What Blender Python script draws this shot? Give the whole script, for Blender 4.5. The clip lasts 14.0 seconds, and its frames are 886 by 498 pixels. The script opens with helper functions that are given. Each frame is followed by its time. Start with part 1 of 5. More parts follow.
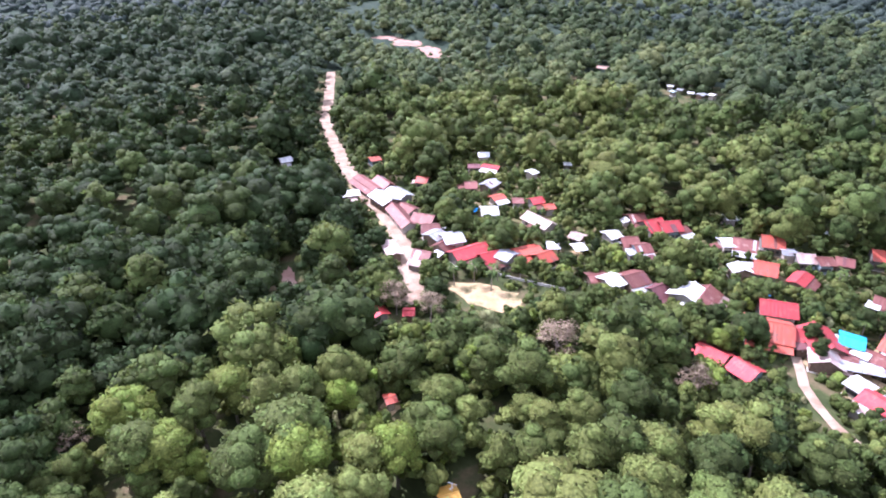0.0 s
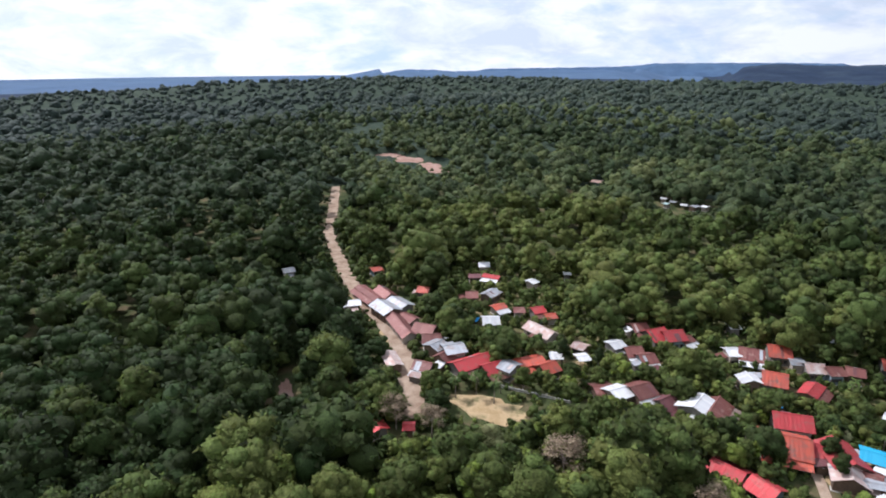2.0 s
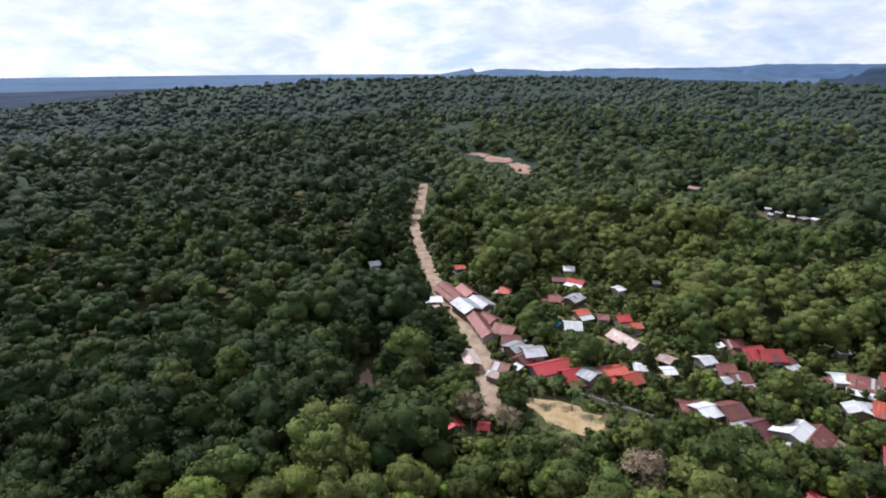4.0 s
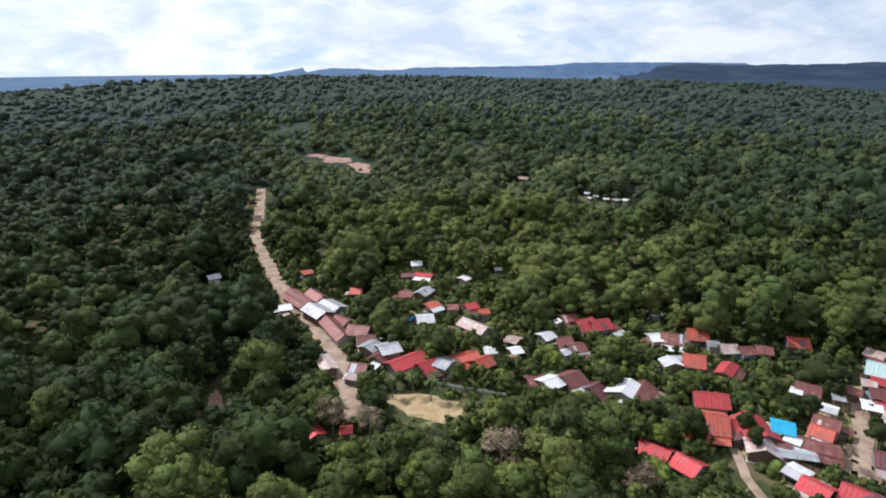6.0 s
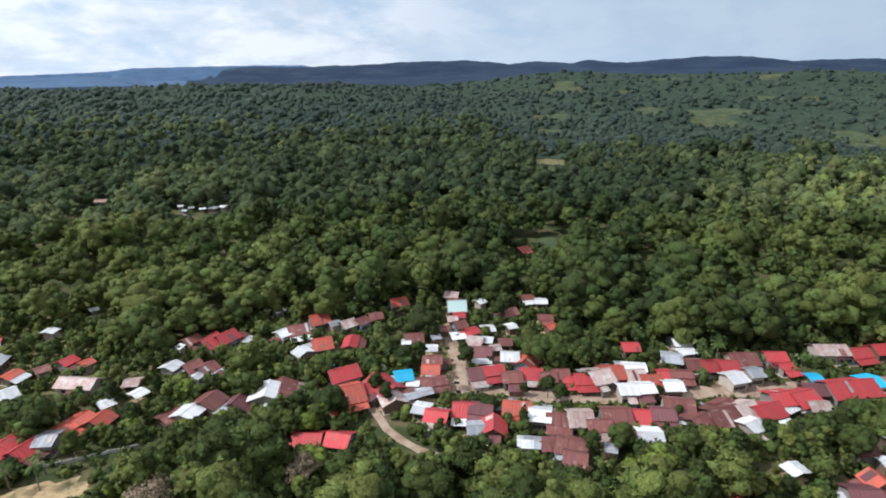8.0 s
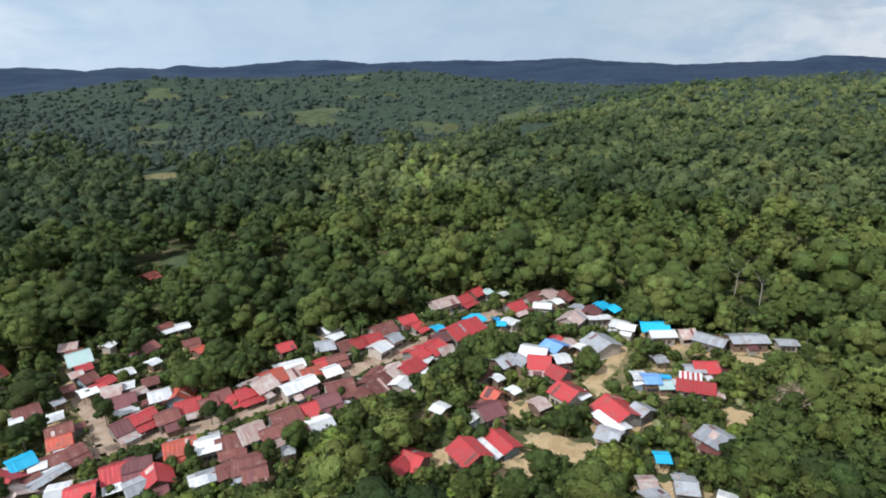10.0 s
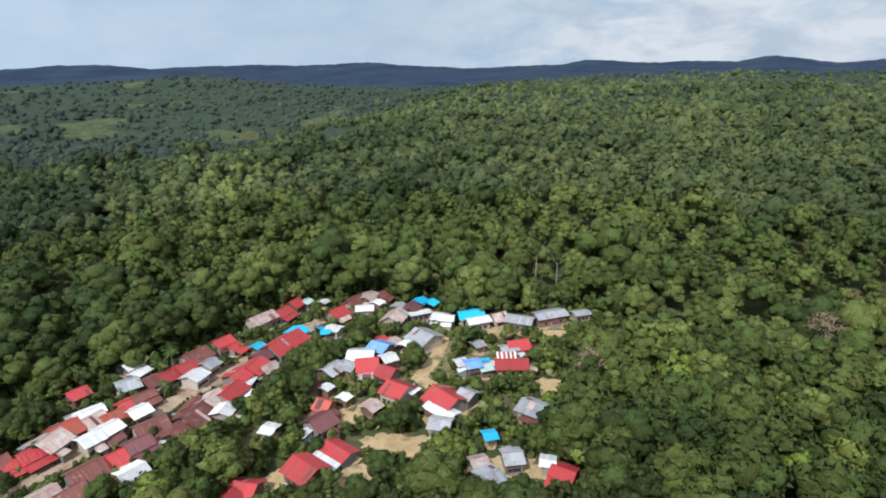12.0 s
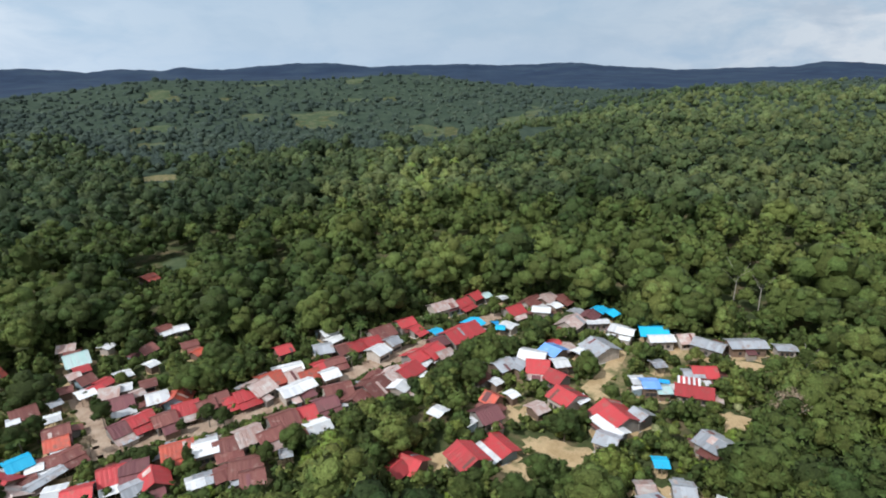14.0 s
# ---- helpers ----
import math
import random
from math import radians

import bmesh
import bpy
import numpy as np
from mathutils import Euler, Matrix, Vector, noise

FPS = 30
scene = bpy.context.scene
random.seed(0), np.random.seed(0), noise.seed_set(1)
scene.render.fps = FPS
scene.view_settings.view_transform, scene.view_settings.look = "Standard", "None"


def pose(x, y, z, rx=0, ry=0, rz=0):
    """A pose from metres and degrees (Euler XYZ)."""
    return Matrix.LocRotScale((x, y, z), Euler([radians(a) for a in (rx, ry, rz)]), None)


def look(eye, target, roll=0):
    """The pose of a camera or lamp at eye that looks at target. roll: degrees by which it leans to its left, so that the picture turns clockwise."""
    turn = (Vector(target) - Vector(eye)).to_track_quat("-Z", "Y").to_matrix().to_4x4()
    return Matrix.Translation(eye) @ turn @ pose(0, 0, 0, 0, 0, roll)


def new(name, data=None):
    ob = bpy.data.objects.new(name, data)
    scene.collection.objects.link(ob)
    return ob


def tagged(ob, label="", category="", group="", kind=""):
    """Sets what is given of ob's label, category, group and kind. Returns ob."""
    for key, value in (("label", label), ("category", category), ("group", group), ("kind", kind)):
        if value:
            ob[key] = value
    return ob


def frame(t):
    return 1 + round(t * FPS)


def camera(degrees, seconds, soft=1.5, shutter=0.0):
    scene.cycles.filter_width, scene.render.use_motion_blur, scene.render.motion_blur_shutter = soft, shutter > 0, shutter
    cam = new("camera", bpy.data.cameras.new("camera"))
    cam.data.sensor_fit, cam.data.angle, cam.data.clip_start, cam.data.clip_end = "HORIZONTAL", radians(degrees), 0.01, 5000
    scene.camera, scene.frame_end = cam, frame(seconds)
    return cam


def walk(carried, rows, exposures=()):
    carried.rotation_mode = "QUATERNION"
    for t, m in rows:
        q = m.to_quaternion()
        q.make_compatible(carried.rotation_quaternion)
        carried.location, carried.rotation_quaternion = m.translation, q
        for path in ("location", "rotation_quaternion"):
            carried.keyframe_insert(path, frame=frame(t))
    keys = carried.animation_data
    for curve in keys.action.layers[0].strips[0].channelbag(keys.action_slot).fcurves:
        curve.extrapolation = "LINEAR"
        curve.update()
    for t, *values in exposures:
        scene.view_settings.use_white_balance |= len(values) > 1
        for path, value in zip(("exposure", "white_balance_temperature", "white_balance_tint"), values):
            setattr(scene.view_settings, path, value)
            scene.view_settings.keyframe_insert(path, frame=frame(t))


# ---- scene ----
EXPOSURES = [(0.0, 1.3, 5350, 32), (0.6, 1.34, 5350, 33), (1.0, 1.34, 5350, 29), (1.5, 0.8, 5480, 17), (2.0, 0.06, 5740, 15), (6.0, 0.0, 5760, 12), (9.0, 0.0, 5760, 9), (11.5, 0.05, 5800, 8), (14.0, -0.03, 5800, 8)]
cam = camera(74.17, 14.0, soft=1.9)

EYE = 90.0


def aim(yaw, pitch, roll):
    """The pose of the hovering camera, in degrees."""
    return pose(0, 0, EYE, 90 + pitch, 0, yaw) @ pose(0, 0, 0, 0, 0, roll)


PATH = [
    (0.0, aim(0.00, -28.91, 0.08)),
    (0.5, aim(0.03, -26.32, 0.05)),
    (1.0, aim(0.04, -23.23, 0.03)),
    (1.5, aim(0.09, -19.70, -0.06)),
    (2.0, aim(0.10, -18.22, -0.13)),
    (2.5, aim(0.10, -18.22, -0.13)),
    (3.0, aim(1.23, -18.20, -0.07)),
    (3.2, aim(3.12, -18.19, -0.09)),
    (4.2, aim(9.0, -18.28, 0.05)),
    (5.3, aim(0.06, -18.39, 0.17)),
    (5.5, aim(-1.63, -18.39, 0.11)),
    (6.0, aim(-6.91, -18.32, 0.06)),
    (6.5, aim(-16.97, -18.27, -0.26)),
    (7.0, aim(-26.82, -18.22, -0.46)),
    (7.5, aim(-36.22, -18.20, -0.67)),
    (8.0, aim(-45.63, -18.20, -0.71)),
    (8.5, aim(-53.00, -18.17, -0.81)),
    (9.0, aim(-61.24, -18.22, -0.78)),
    (9.2, aim(-65.30, -18.20, -1.02)),
    (11.3, aim(-100.13, -18.28, -0.75)),
    (11.5, aim(-100.72, -18.26, -0.96)),
    (12.0, aim(-100.72, -18.26, -0.96)),
    (12.5, aim(-98.92, -18.17, -0.98)),
    (13.0, aim(-92.48, -18.11, -0.69)),
    (13.5, aim(-85.58, -18.09, -0.51)),
    (14.0, aim(-82.07, -18.01, -0.70)),
]
walk(cam, PATH, EXPOSURES)

# ---- sky and sun ----
SUN = Vector((-0.56, 0.44, 0.84)).normalized()
world = bpy.data.worlds.new("world")
scene.world = world
world.use_nodes = True


def nodes_of(tree):
    """Short helpers to add and link nodes."""
    def add(kind, **values):
        n = tree.nodes.new("ShaderNode" + kind)
        for key, value in values.items():
            if key in n.inputs:
                n.inputs[key].default_value = value
        return n

    def link(a, b):
        tree.links.new(a, b)
    return add, link


def ramp(node, *stops):
    cr = node.color_ramp
    while len(cr.elements) < len(stops):
        cr.elements.new(0.5)
    for e, (p, c) in zip(cr.elements, stops):
        e.position = p
        e.color = (*c, 1) if len(c) == 3 else c


def build_sky():
    tree = world.node_tree
    tree.nodes.clear()
    add, link = nodes_of(tree)
    sky = add("TexSky")
    sky.sky_type = "NISHITA"
    sky.sun_disc = False
    sky.sun_elevation = math.asin(SUN.z)
    sky.sun_rotation = math.atan2(SUN.x, SUN.y)
    sky.air_density, sky.dust_density, sky.ozone_density = 1.0, 1.2, 1.2
    coord = add("TexCoord")
    sep = add("SeparateXYZ")
    link(coord.outputs["Generated"], sep.inputs[0])
    # cumulus banks low over the horizon, wider than high
    mp = add("Mapping")
    mp.inputs["Scale"].default_value = (1.0, 1.0, 2.6)
    mp.inputs["Location"].default_value = (0.35, 0.1, 0.0)
    link(coord.outputs["Generated"], mp.inputs["Vector"])
    n1 = add("TexNoise", Scale=6.0, Detail=10.0, Roughness=0.58, Distortion=0.25)
    link(mp.outputs[0], n1.inputs["Vector"])
    cover = add("ValToRGB")
    ramp(cover, (0.33, (0, 0, 0)), (0.49, (1, 1, 1)))
    link(n1.outputs["Fac"], cover.inputs[0])
    # shading inside the clouds
    n2 = add("TexNoise", Scale=8.0, Detail=9.0, Roughness=0.6, Distortion=0.4)
    link(mp.outputs[0], n2.inputs["Vector"])
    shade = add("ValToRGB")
    ramp(shade, (0.36, (7.4, 8.0, 8.6)), (0.46, (8.9, 9.2, 9.5)), (0.56, (10.4, 10.4, 10.3)))
    link(n2.outputs["Fac"], shade.inputs[0])
    # clouds are brighter on the sun's side of the sky
    side = add("VectorMath"); side.operation = "DOT_PRODUCT"
    side.inputs[1].default_value = (SUN.x, SUN.y, 0)
    link(coord.outputs["Generated"], side.inputs[0])
    glow = add("MapRange")
    glow.inputs["From Min"].default_value, glow.inputs["From Max"].default_value = -0.6, 0.6
    glow.inputs["To Min"].default_value, glow.inputs["To Max"].default_value = 0.70, 1.06
    link(side.outputs["Value"], glow.inputs["Value"])
    lit = add("HueSaturation")
    link(shade.outputs[0], lit.inputs["Color"]); link(glow.outputs[0], lit.inputs["Value"])
    # pale veil near the horizon
    veil = add("MapRange")
    veil.inputs["From Min"].default_value = 0.0
    veil.inputs["From Max"].default_value = 0.16
    veil.inputs["To Min"].default_value = 0.90
    veil.inputs["To Max"].default_value = 0.62
    link(sep.outputs["Z"], veil.inputs["Value"])
    pale = add("MixRGB")
    pale.inputs[2].default_value = (6.8, 8.2, 9.6, 1)
    link(veil.outputs[0], pale.inputs[0]); link(sky.outputs[0], pale.inputs[1])
    mix = add("MixRGB")
    # a thinner stretch of cloud over the valley
    thin = add("VectorMath"); thin.operation = "DOT_PRODUCT"
    thin.inputs[1].default_value = (math.sin(radians(76)), math.cos(radians(76)), 0)
    link(coord.outputs["Generated"], thin.inputs[0])
    less = add("MapRange"); less.interpolation_type = "SMOOTHSTEP"
    less.inputs["From Min"].default_value, less.inputs["From Max"].default_value = 0.72, 0.98
    less.inputs["To Min"].default_value, less.inputs["To Max"].default_value = 1.0, 0.2
    link(thin.outputs["Value"], less.inputs["Value"])
    amount = add("Math"); amount.operation = "MULTIPLY"
    link(cover.outputs[0], amount.inputs[0]); link(less.outputs[0], amount.inputs[1])
    dim = add("HueSaturation")
    link(pale.outputs[0], dim.inputs["Color"]); link(glow.outputs[0], dim.inputs["Value"])
    link(amount.outputs[0], mix.inputs[0]); link(dim.outputs[0], mix.inputs[1]); link(lit.outputs[0], mix.inputs[2])
    bg = add("Background", Strength=0.10)
    out = add("OutputWorld")
    link(mix.outputs[0], bg.inputs[0]); link(bg.outputs[0], out.inputs[0])


build_sky()
sun = new("sun", bpy.data.lights.new("sun", "SUN"))
sun.data.energy, sun.data.angle, sun.data.color = 4.2, radians(0.6), (1.0, 0.95, 0.88)
sun.matrix_basis = look(SUN * 400, (0, 0, 0))


# ---- materials ----
def material(name, rough=0.8, metal=0.0, spec=0.3):
    m = bpy.data.materials.new(name)
    m.use_nodes = True
    add, link = nodes_of(m.node_tree)
    b = m.node_tree.nodes["Principled BSDF"]
    b.inputs["Roughness"].default_value = rough
    b.inputs["Metallic"].default_value = metal
    b.inputs["Specular IOR Level"].default_value = spec
    return m, b, add, link


def foliage(name, dark, mid, light, vivid, per_object=False, vary=0.24, rounded=True, tuft=0.0):
    """Leaves: each tree has its own tint, each leaf varies about it, a little light comes through."""
    m, b, add, link = material(name, 0.6, spec=0.12)
    if per_object:
        src = add("ObjectInfo").outputs["Color"]
    else:
        at = add("Attribute")
        at.attribute_name = "tint"
        src = at.outputs["Fac"]
    cr = add("ValToRGB")
    ramp(cr, (0.0, dark), (0.48, mid), (0.74, light), (0.9, vivid), (1.0, (0.25, 0.205, 0.145)))
    link(src, cr.inputs[0])
    isl = add("NewGeometry")
    hue = add("HueSaturation")
    mr = add("MapRange")
    mr.inputs["To Min"].default_value, mr.inputs["To Max"].default_value = 1 - vary, 1 + vary
    link(isl.outputs["Random Per Island"], mr.inputs["Value"])
    link(mr.outputs[0], hue.inputs["Value"])
    mh = add("MapRange")
    mh.inputs["To Min"].default_value, mh.inputs["To Max"].default_value = 0.482, 0.518
    link(isl.outputs["Random Per Island"], mh.inputs["Value"])
    link(mh.outputs[0], hue.inputs["Hue"])
    link(cr.outputs[0], hue.inputs["Color"])
    link(hue.outputs[0], b.inputs["Base Color"])
    soft = add("Attribute")
    soft.attribute_name = "soft"
    turn = add("VectorTransform")
    turn.vector_type, turn.convert_from, turn.convert_to = "NORMAL", "OBJECT", "WORLD"
    link(soft.outputs["Vector"], turn.inputs[0])
    tr = add("BsdfTranslucent")
    link(hue.outputs[0], tr.inputs[0])
    if rounded and tuft:
        # leaf tufts: relief and tone at the size of a twig's leaves
        place = add("TexCoord")
        fine = add("TexNoise", Scale=tuft, Detail=4.0, Roughness=0.7)
        link(place.outputs["Object"], fine.inputs["Vector"])
        relief = add("Bump", Strength=1.0, Distance=0.9 / tuft)
        link(fine.outputs["Fac"], relief.inputs["Height"]); link(turn.outputs[0], relief.inputs["Normal"])
        link(relief.outputs[0], b.inputs["Normal"])
        tone = add("MapRange")
        tone.inputs["From Min"].default_value, tone.inputs["From Max"].default_value = 0.34, 0.66
        tone.inputs["To Min"].default_value, tone.inputs["To Max"].default_value = 0.50, 1.50
        link(fine.outputs["Fac"], tone.inputs["Value"])
        hue2 = add("HueSaturation")
        link(hue.outputs[0], hue2.inputs["Color"]); link(tone.outputs[0], hue2.inputs["Value"])
        link(hue2.outputs[0], b.inputs["Base Color"])
    elif rounded:
        link(turn.outputs[0], b.inputs["Normal"])
    mixs = add("MixShader")
    mixs.inputs[0].default_value = 0.18
    link(b.outputs[0], mixs.inputs[1]); link(tr.outputs[0], mixs.inputs[2])
    link(mixs.outputs[0], m.node_tree.nodes["Material Output"].inputs[0])
    return m


TONES = (0.036, 0.055, 0.017), (0.095, 0.122, 0.031), (0.158, 0.180, 0.047), (0.170, 0.226, 0.036)
LEAF = foliage("leaf_green", *TONES, vary=0.34, tuft=2.3)
LEAF_MID = foliage("leaf_green_woods", *TONES, vary=0.28, tuft=1.7)
# greens a little bluer than TONES, for light haze over the upper woods
LEAF_HIGH = foliage("leaf_green_canopy", (0.040, 0.060, 0.026), (0.094, 0.121, 0.046), (0.148, 0.172, 0.060), (0.195, 0.250, 0.055), vary=0.10, tuft=0.7)
LEAF_OB = foliage("leaf_green_tree", *TONES, True, vary=0.36, tuft=3.0)
# leaf colours of far trees, made bluish and flat to carry the haze
LEAF_HAZE = foliage("leaf_haze", (0.044, 0.063, 0.050), (0.061, 0.084, 0.061), (0.090, 0.114, 0.076), (0.10, 0.125, 0.072), vary=0.06, tuft=0.35)
LEAF_DRY = foliage("leaf_dry", (0.24, 0.18, 0.12), (0.33, 0.25, 0.17), (0.25, 0.19, 0.12), (0.26, 0.20, 0.13), True)
LEAF_PALM = foliage("leaf_palm", (0.045, 0.075, 0.02), (0.075, 0.115, 0.03), (0.12, 0.16, 0.045), (0.13, 0.17, 0.045), True, rounded=False)


def earth(name, a, b_, c, scale, rough=0.95, fine=2.5):
    m, b, add, link = material(name, rough, spec=0.1)
    pos = add("NewGeometry")
    n1 = add("TexNoise", Scale=scale, Detail=5.0, Roughness=0.6)
    n2 = add("TexNoise", Scale=fine, Detail=4.0, Roughness=0.7)
    link(pos.outputs["Position"], n1.inputs["Vector"]); link(pos.outputs["Position"], n2.inputs["Vector"])
    cr = add("ValToRGB")
    ramp(cr, (0.36, a), (0.5, b_), (0.64, c))
    link(n1.outputs["Fac"], cr.inputs[0])
    hv = add("HueSaturation")
    mr = add("MapRange")
    mr.inputs["To Min"].default_value, mr.inputs["To Max"].default_value = 0.6, 1.4
    link(n2.outputs["Fac"], mr.inputs["Value"]); link(mr.outputs[0], hv.inputs["Value"])
    link(cr.outputs[0], hv.inputs["Color"]); link(hv.outputs[0], b.inputs["Base Color"])
    bump = add("Bump", Strength=0.5, Distance=0.12)
    link(n2.outputs["Fac"], bump.inputs["Height"]); link(bump.outputs[0], b.inputs["Normal"])
    return m


GROUND = earth("forest_floor", (0.040, 0.052, 0.020), (0.060, 0.072, 0.027), (0.135, 0.105, 0.058), 0.11, fine=1.3)
# canopy green lifted and blued a little, with the far haze in it
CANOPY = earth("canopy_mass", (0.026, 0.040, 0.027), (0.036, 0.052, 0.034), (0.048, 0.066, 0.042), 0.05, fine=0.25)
GRASS = earth("rough_grass", (0.060, 0.078, 0.026), (0.15, 0.135, 0.060), (0.26, 0.19, 0.11), 0.35, fine=1.1)
FIELD = earth("field_grass", (0.046, 0.064, 0.032), (0.064, 0.084, 0.040), (0.098, 0.102, 0.056), 0.05, fine=0.2)
YARD = earth("yard_sand", (0.34, 0.24, 0.125), (0.44, 0.32, 0.18), (0.13, 0.125, 0.055), 0.12)
ROAD = earth("dirt_road", (0.25, 0.170, 0.118), (0.33, 0.240, 0.172), (0.40, 0.305, 0.228), 0.25)
PINK = earth("bare_laterite", (0.26, 0.15, 0.11), (0.34, 0.21, 0.165), (0.42, 0.29, 0.235), 0.08)
# blue of the distant haze is put into these two base colours
HAZE_WOODS = earth("distant_woods_haze", (0.014, 0.025, 0.050), (0.019, 0.033, 0.060), (0.030, 0.046, 0.070), 0.006, fine=0.02)
HAZE_PLAIN = earth("distant_plain_haze", (0.060, 0.105, 0.185), (0.072, 0.120, 0.200), (0.085, 0.135, 0.21), 0.0015, fine=0.01)


def bark(name, a, b_):
    m, b, add, link = material(name, 0.9, spec=0.1)
    co = add("TexCoord")
    n = add("TexNoise", Scale=3.0, Detail=4.0)
    link(co.outputs["Object"], n.inputs["Vector"])
    cr = add("ValToRGB")
    ramp(cr, (0.35, a), (0.65, b_))
    link(n.outputs["Fac"], cr.inputs[0]); link(cr.outputs[0], b.inputs["Base Color"])
    return m


BARK = bark("bark", (0.10, 0.08, 0.06), (0.24, 0.21, 0.17))
PALE_BARK = bark("pale_bark", (0.26, 0.23, 0.19), (0.42, 0.38, 0.33))
TWIG = bark("bare_twigs", (0.20, 0.16, 0.13), (0.36, 0.30, 0.26))


def sheet(name, base, second, rust, amount, metal=0.25, rough=0.5):
    """Corrugated roofing: ribs down the slope, sheets of slightly different age, rust and dust in patches."""
    m, b, add, link = material(name, rough, metal, 0.4)
    co = add("TexCoord")
    info = add("ObjectInfo")
    off = add("VectorMath"); off.operation = "ADD"
    sc = add("VectorMath"); sc.operation = "SCALE"
    sc.inputs["Scale"].default_value = 37.0
    cmb = add("CombineXYZ")
    link(info.outputs["Random"], cmb.inputs[0]); link(info.outputs["Random"], cmb.inputs[2])
    link(cmb.outputs[0], sc.inputs[0])
    link(co.outputs["Object"], off.inputs[0]); link(sc.outputs[0], off.inputs[1])
    # sheets 0.9 m wide along the ridge
    sep = add("SeparateXYZ")
    link(off.outputs[0], sep.inputs[0])
    fl = add("Math"); fl.operation = "SNAP"; fl.inputs[1].default_value = 0.9
    link(sep.outputs["X"], fl.inputs[0])
    wn = add("TexWhiteNoise"); wn.noise_dimensions = "1D"
    link(fl.outputs[0], wn.inputs["W"])
    mix = add("MixRGB")
    mix.inputs[1].default_value, mix.inputs[2].default_value = (*base, 1), (*second, 1)
    link(wn.outputs["Value"], mix.inputs[0])
    n = add("TexNoise", Scale=0.55, Detail=6.0, Roughness=0.65)
    link(off.outputs[0], n.inputs["Vector"])
    cr = add("ValToRGB")
    lo = 0.72 - 0.35 * amount
    ramp(cr, (lo - 0.08, (0, 0, 0)), (lo + 0.1, (1, 1, 1)))
    link(n.outputs["Fac"], cr.inputs[0])
    mx = add("MixRGB")
    mx.inputs[2].default_value = (*rust, 1)
    link(cr.outputs[0], mx.inputs[0]); link(mix.outputs[0], mx.inputs[1])
    hv = add("HueSaturation")
    mr = add("MapRange")
    mr.inputs["To Min"].default_value, mr.inputs["To Max"].default_value = 0.75, 1.2
    link(info.outputs["Random"], mr.inputs["Value"]); link(mr.outputs[0], hv.inputs["Value"])
    link(mx.outputs[0], hv.inputs["Color"]); link(hv.outputs[0], b.inputs["Base Color"])
    wv = add("TexWave", Scale=1.6)
    wv.bands_direction = "X"
    link(co.outputs["Object"], wv.inputs["Vector"])
    bump = add("Bump", Strength=0.6, Distance=0.03)
    link(wv.outputs["Fac"], bump.inputs["Height"]); link(bump.outputs[0], b.inputs["Normal"])
    return m


ROOFS = {
    "r": sheet("roof_red", (0.47, 0.050, 0.055), (0.40, 0.050, 0.05), (0.30, 0.095, 0.08), 0.34),
    "o": sheet("roof_orange_red", (0.52, 0.095, 0.055), (0.42, 0.085, 0.055), (0.24, 0.105, 0.08), 0.42),
    "b": sheet("roof_rusty", (0.165, 0.056, 0.048), (0.21, 0.080, 0.064), (0.34, 0.23, 0.19), 0.22),
    "m": sheet("roof_maroon", (0.16, 0.060, 0.065), (0.19, 0.075, 0.075), (0.12, 0.07, 0.06), 0.3),
    "w": sheet("roof_white_zinc", (0.71, 0.70, 0.68), (0.57, 0.57, 0.58), (0.42, 0.33, 0.27), 0.2, 0.1),
    "g": sheet("roof_grey_zinc", (0.40, 0.41, 0.43), (0.30, 0.31, 0.33), (0.27, 0.19, 0.15), 0.35),
    "p": sheet("roof_faded_pink", (0.48, 0.36, 0.32), (0.42, 0.26, 0.22), (0.55, 0.50, 0.46), 0.5),
    "t": sheet("roof_bright_blue", (0.03, 0.38, 0.62), (0.04, 0.42, 0.66), (0.10, 0.35, 0.50), 0.1, 0.0),
    "B": sheet("roof_blue", (0.12, 0.25, 0.55), (0.16, 0.30, 0.58), (0.40, 0.45, 0.55), 0.25, 0.0),
    "G": sheet("roof_pale_green", (0.42, 0.58, 0.54), (0.46, 0.56, 0.54), (0.40, 0.36, 0.32), 0.2),
    "y": sheet("roof_yellow", (0.62, 0.33, 0.06), (0.66, 0.38, 0.08), (0.45, 0.22, 0.06), 0.2),
}
ROOF_WORDS = {"r": "red", "o": "orange-red", "b": "rusty brown", "m": "dark maroon", "w": "white", "g": "grey zinc",
              "p": "faded pinkish", "t": "bright blue", "B": "blue", "G": "pale green", "y": "golden yellow"}


def plain(name, a, b_, rough=0.85, scale=1.2):
    m, b, add, link = material(name, rough, spec=0.2)
    co = add("TexCoord")
    info = add("ObjectInfo")
    n = add("TexNoise", Scale=scale, Detail=5.0, Roughness=0.65)
    link(co.outputs["Object"], n.inputs["Vector"])
    mix = add("MixRGB")
    mix.inputs[1].default_value, mix.inputs[2].default_value = (*a, 1), (*b_, 1)
    cr = add("ValToRGB")
    ramp(cr, (0.35, (0, 0, 0)), (0.7, (1, 1, 1)))
    link(n.outputs["Fac"], cr.inputs[0]); link(cr.outputs[0], mix.inputs[0])
    hv = add("HueSaturation")
    mr = add("MapRange")
    mr.inputs["To Min"].default_value, mr.inputs["To Max"].default_value = 0.7, 1.2
    link(info.outputs["Random"], mr.inputs["Value"]); link(mr.outputs[0], hv.inputs["Value"])
    link(mix.outputs[0], hv.inputs["Color"]); link(hv.outputs[0], b.inputs["Base Color"])
    return m


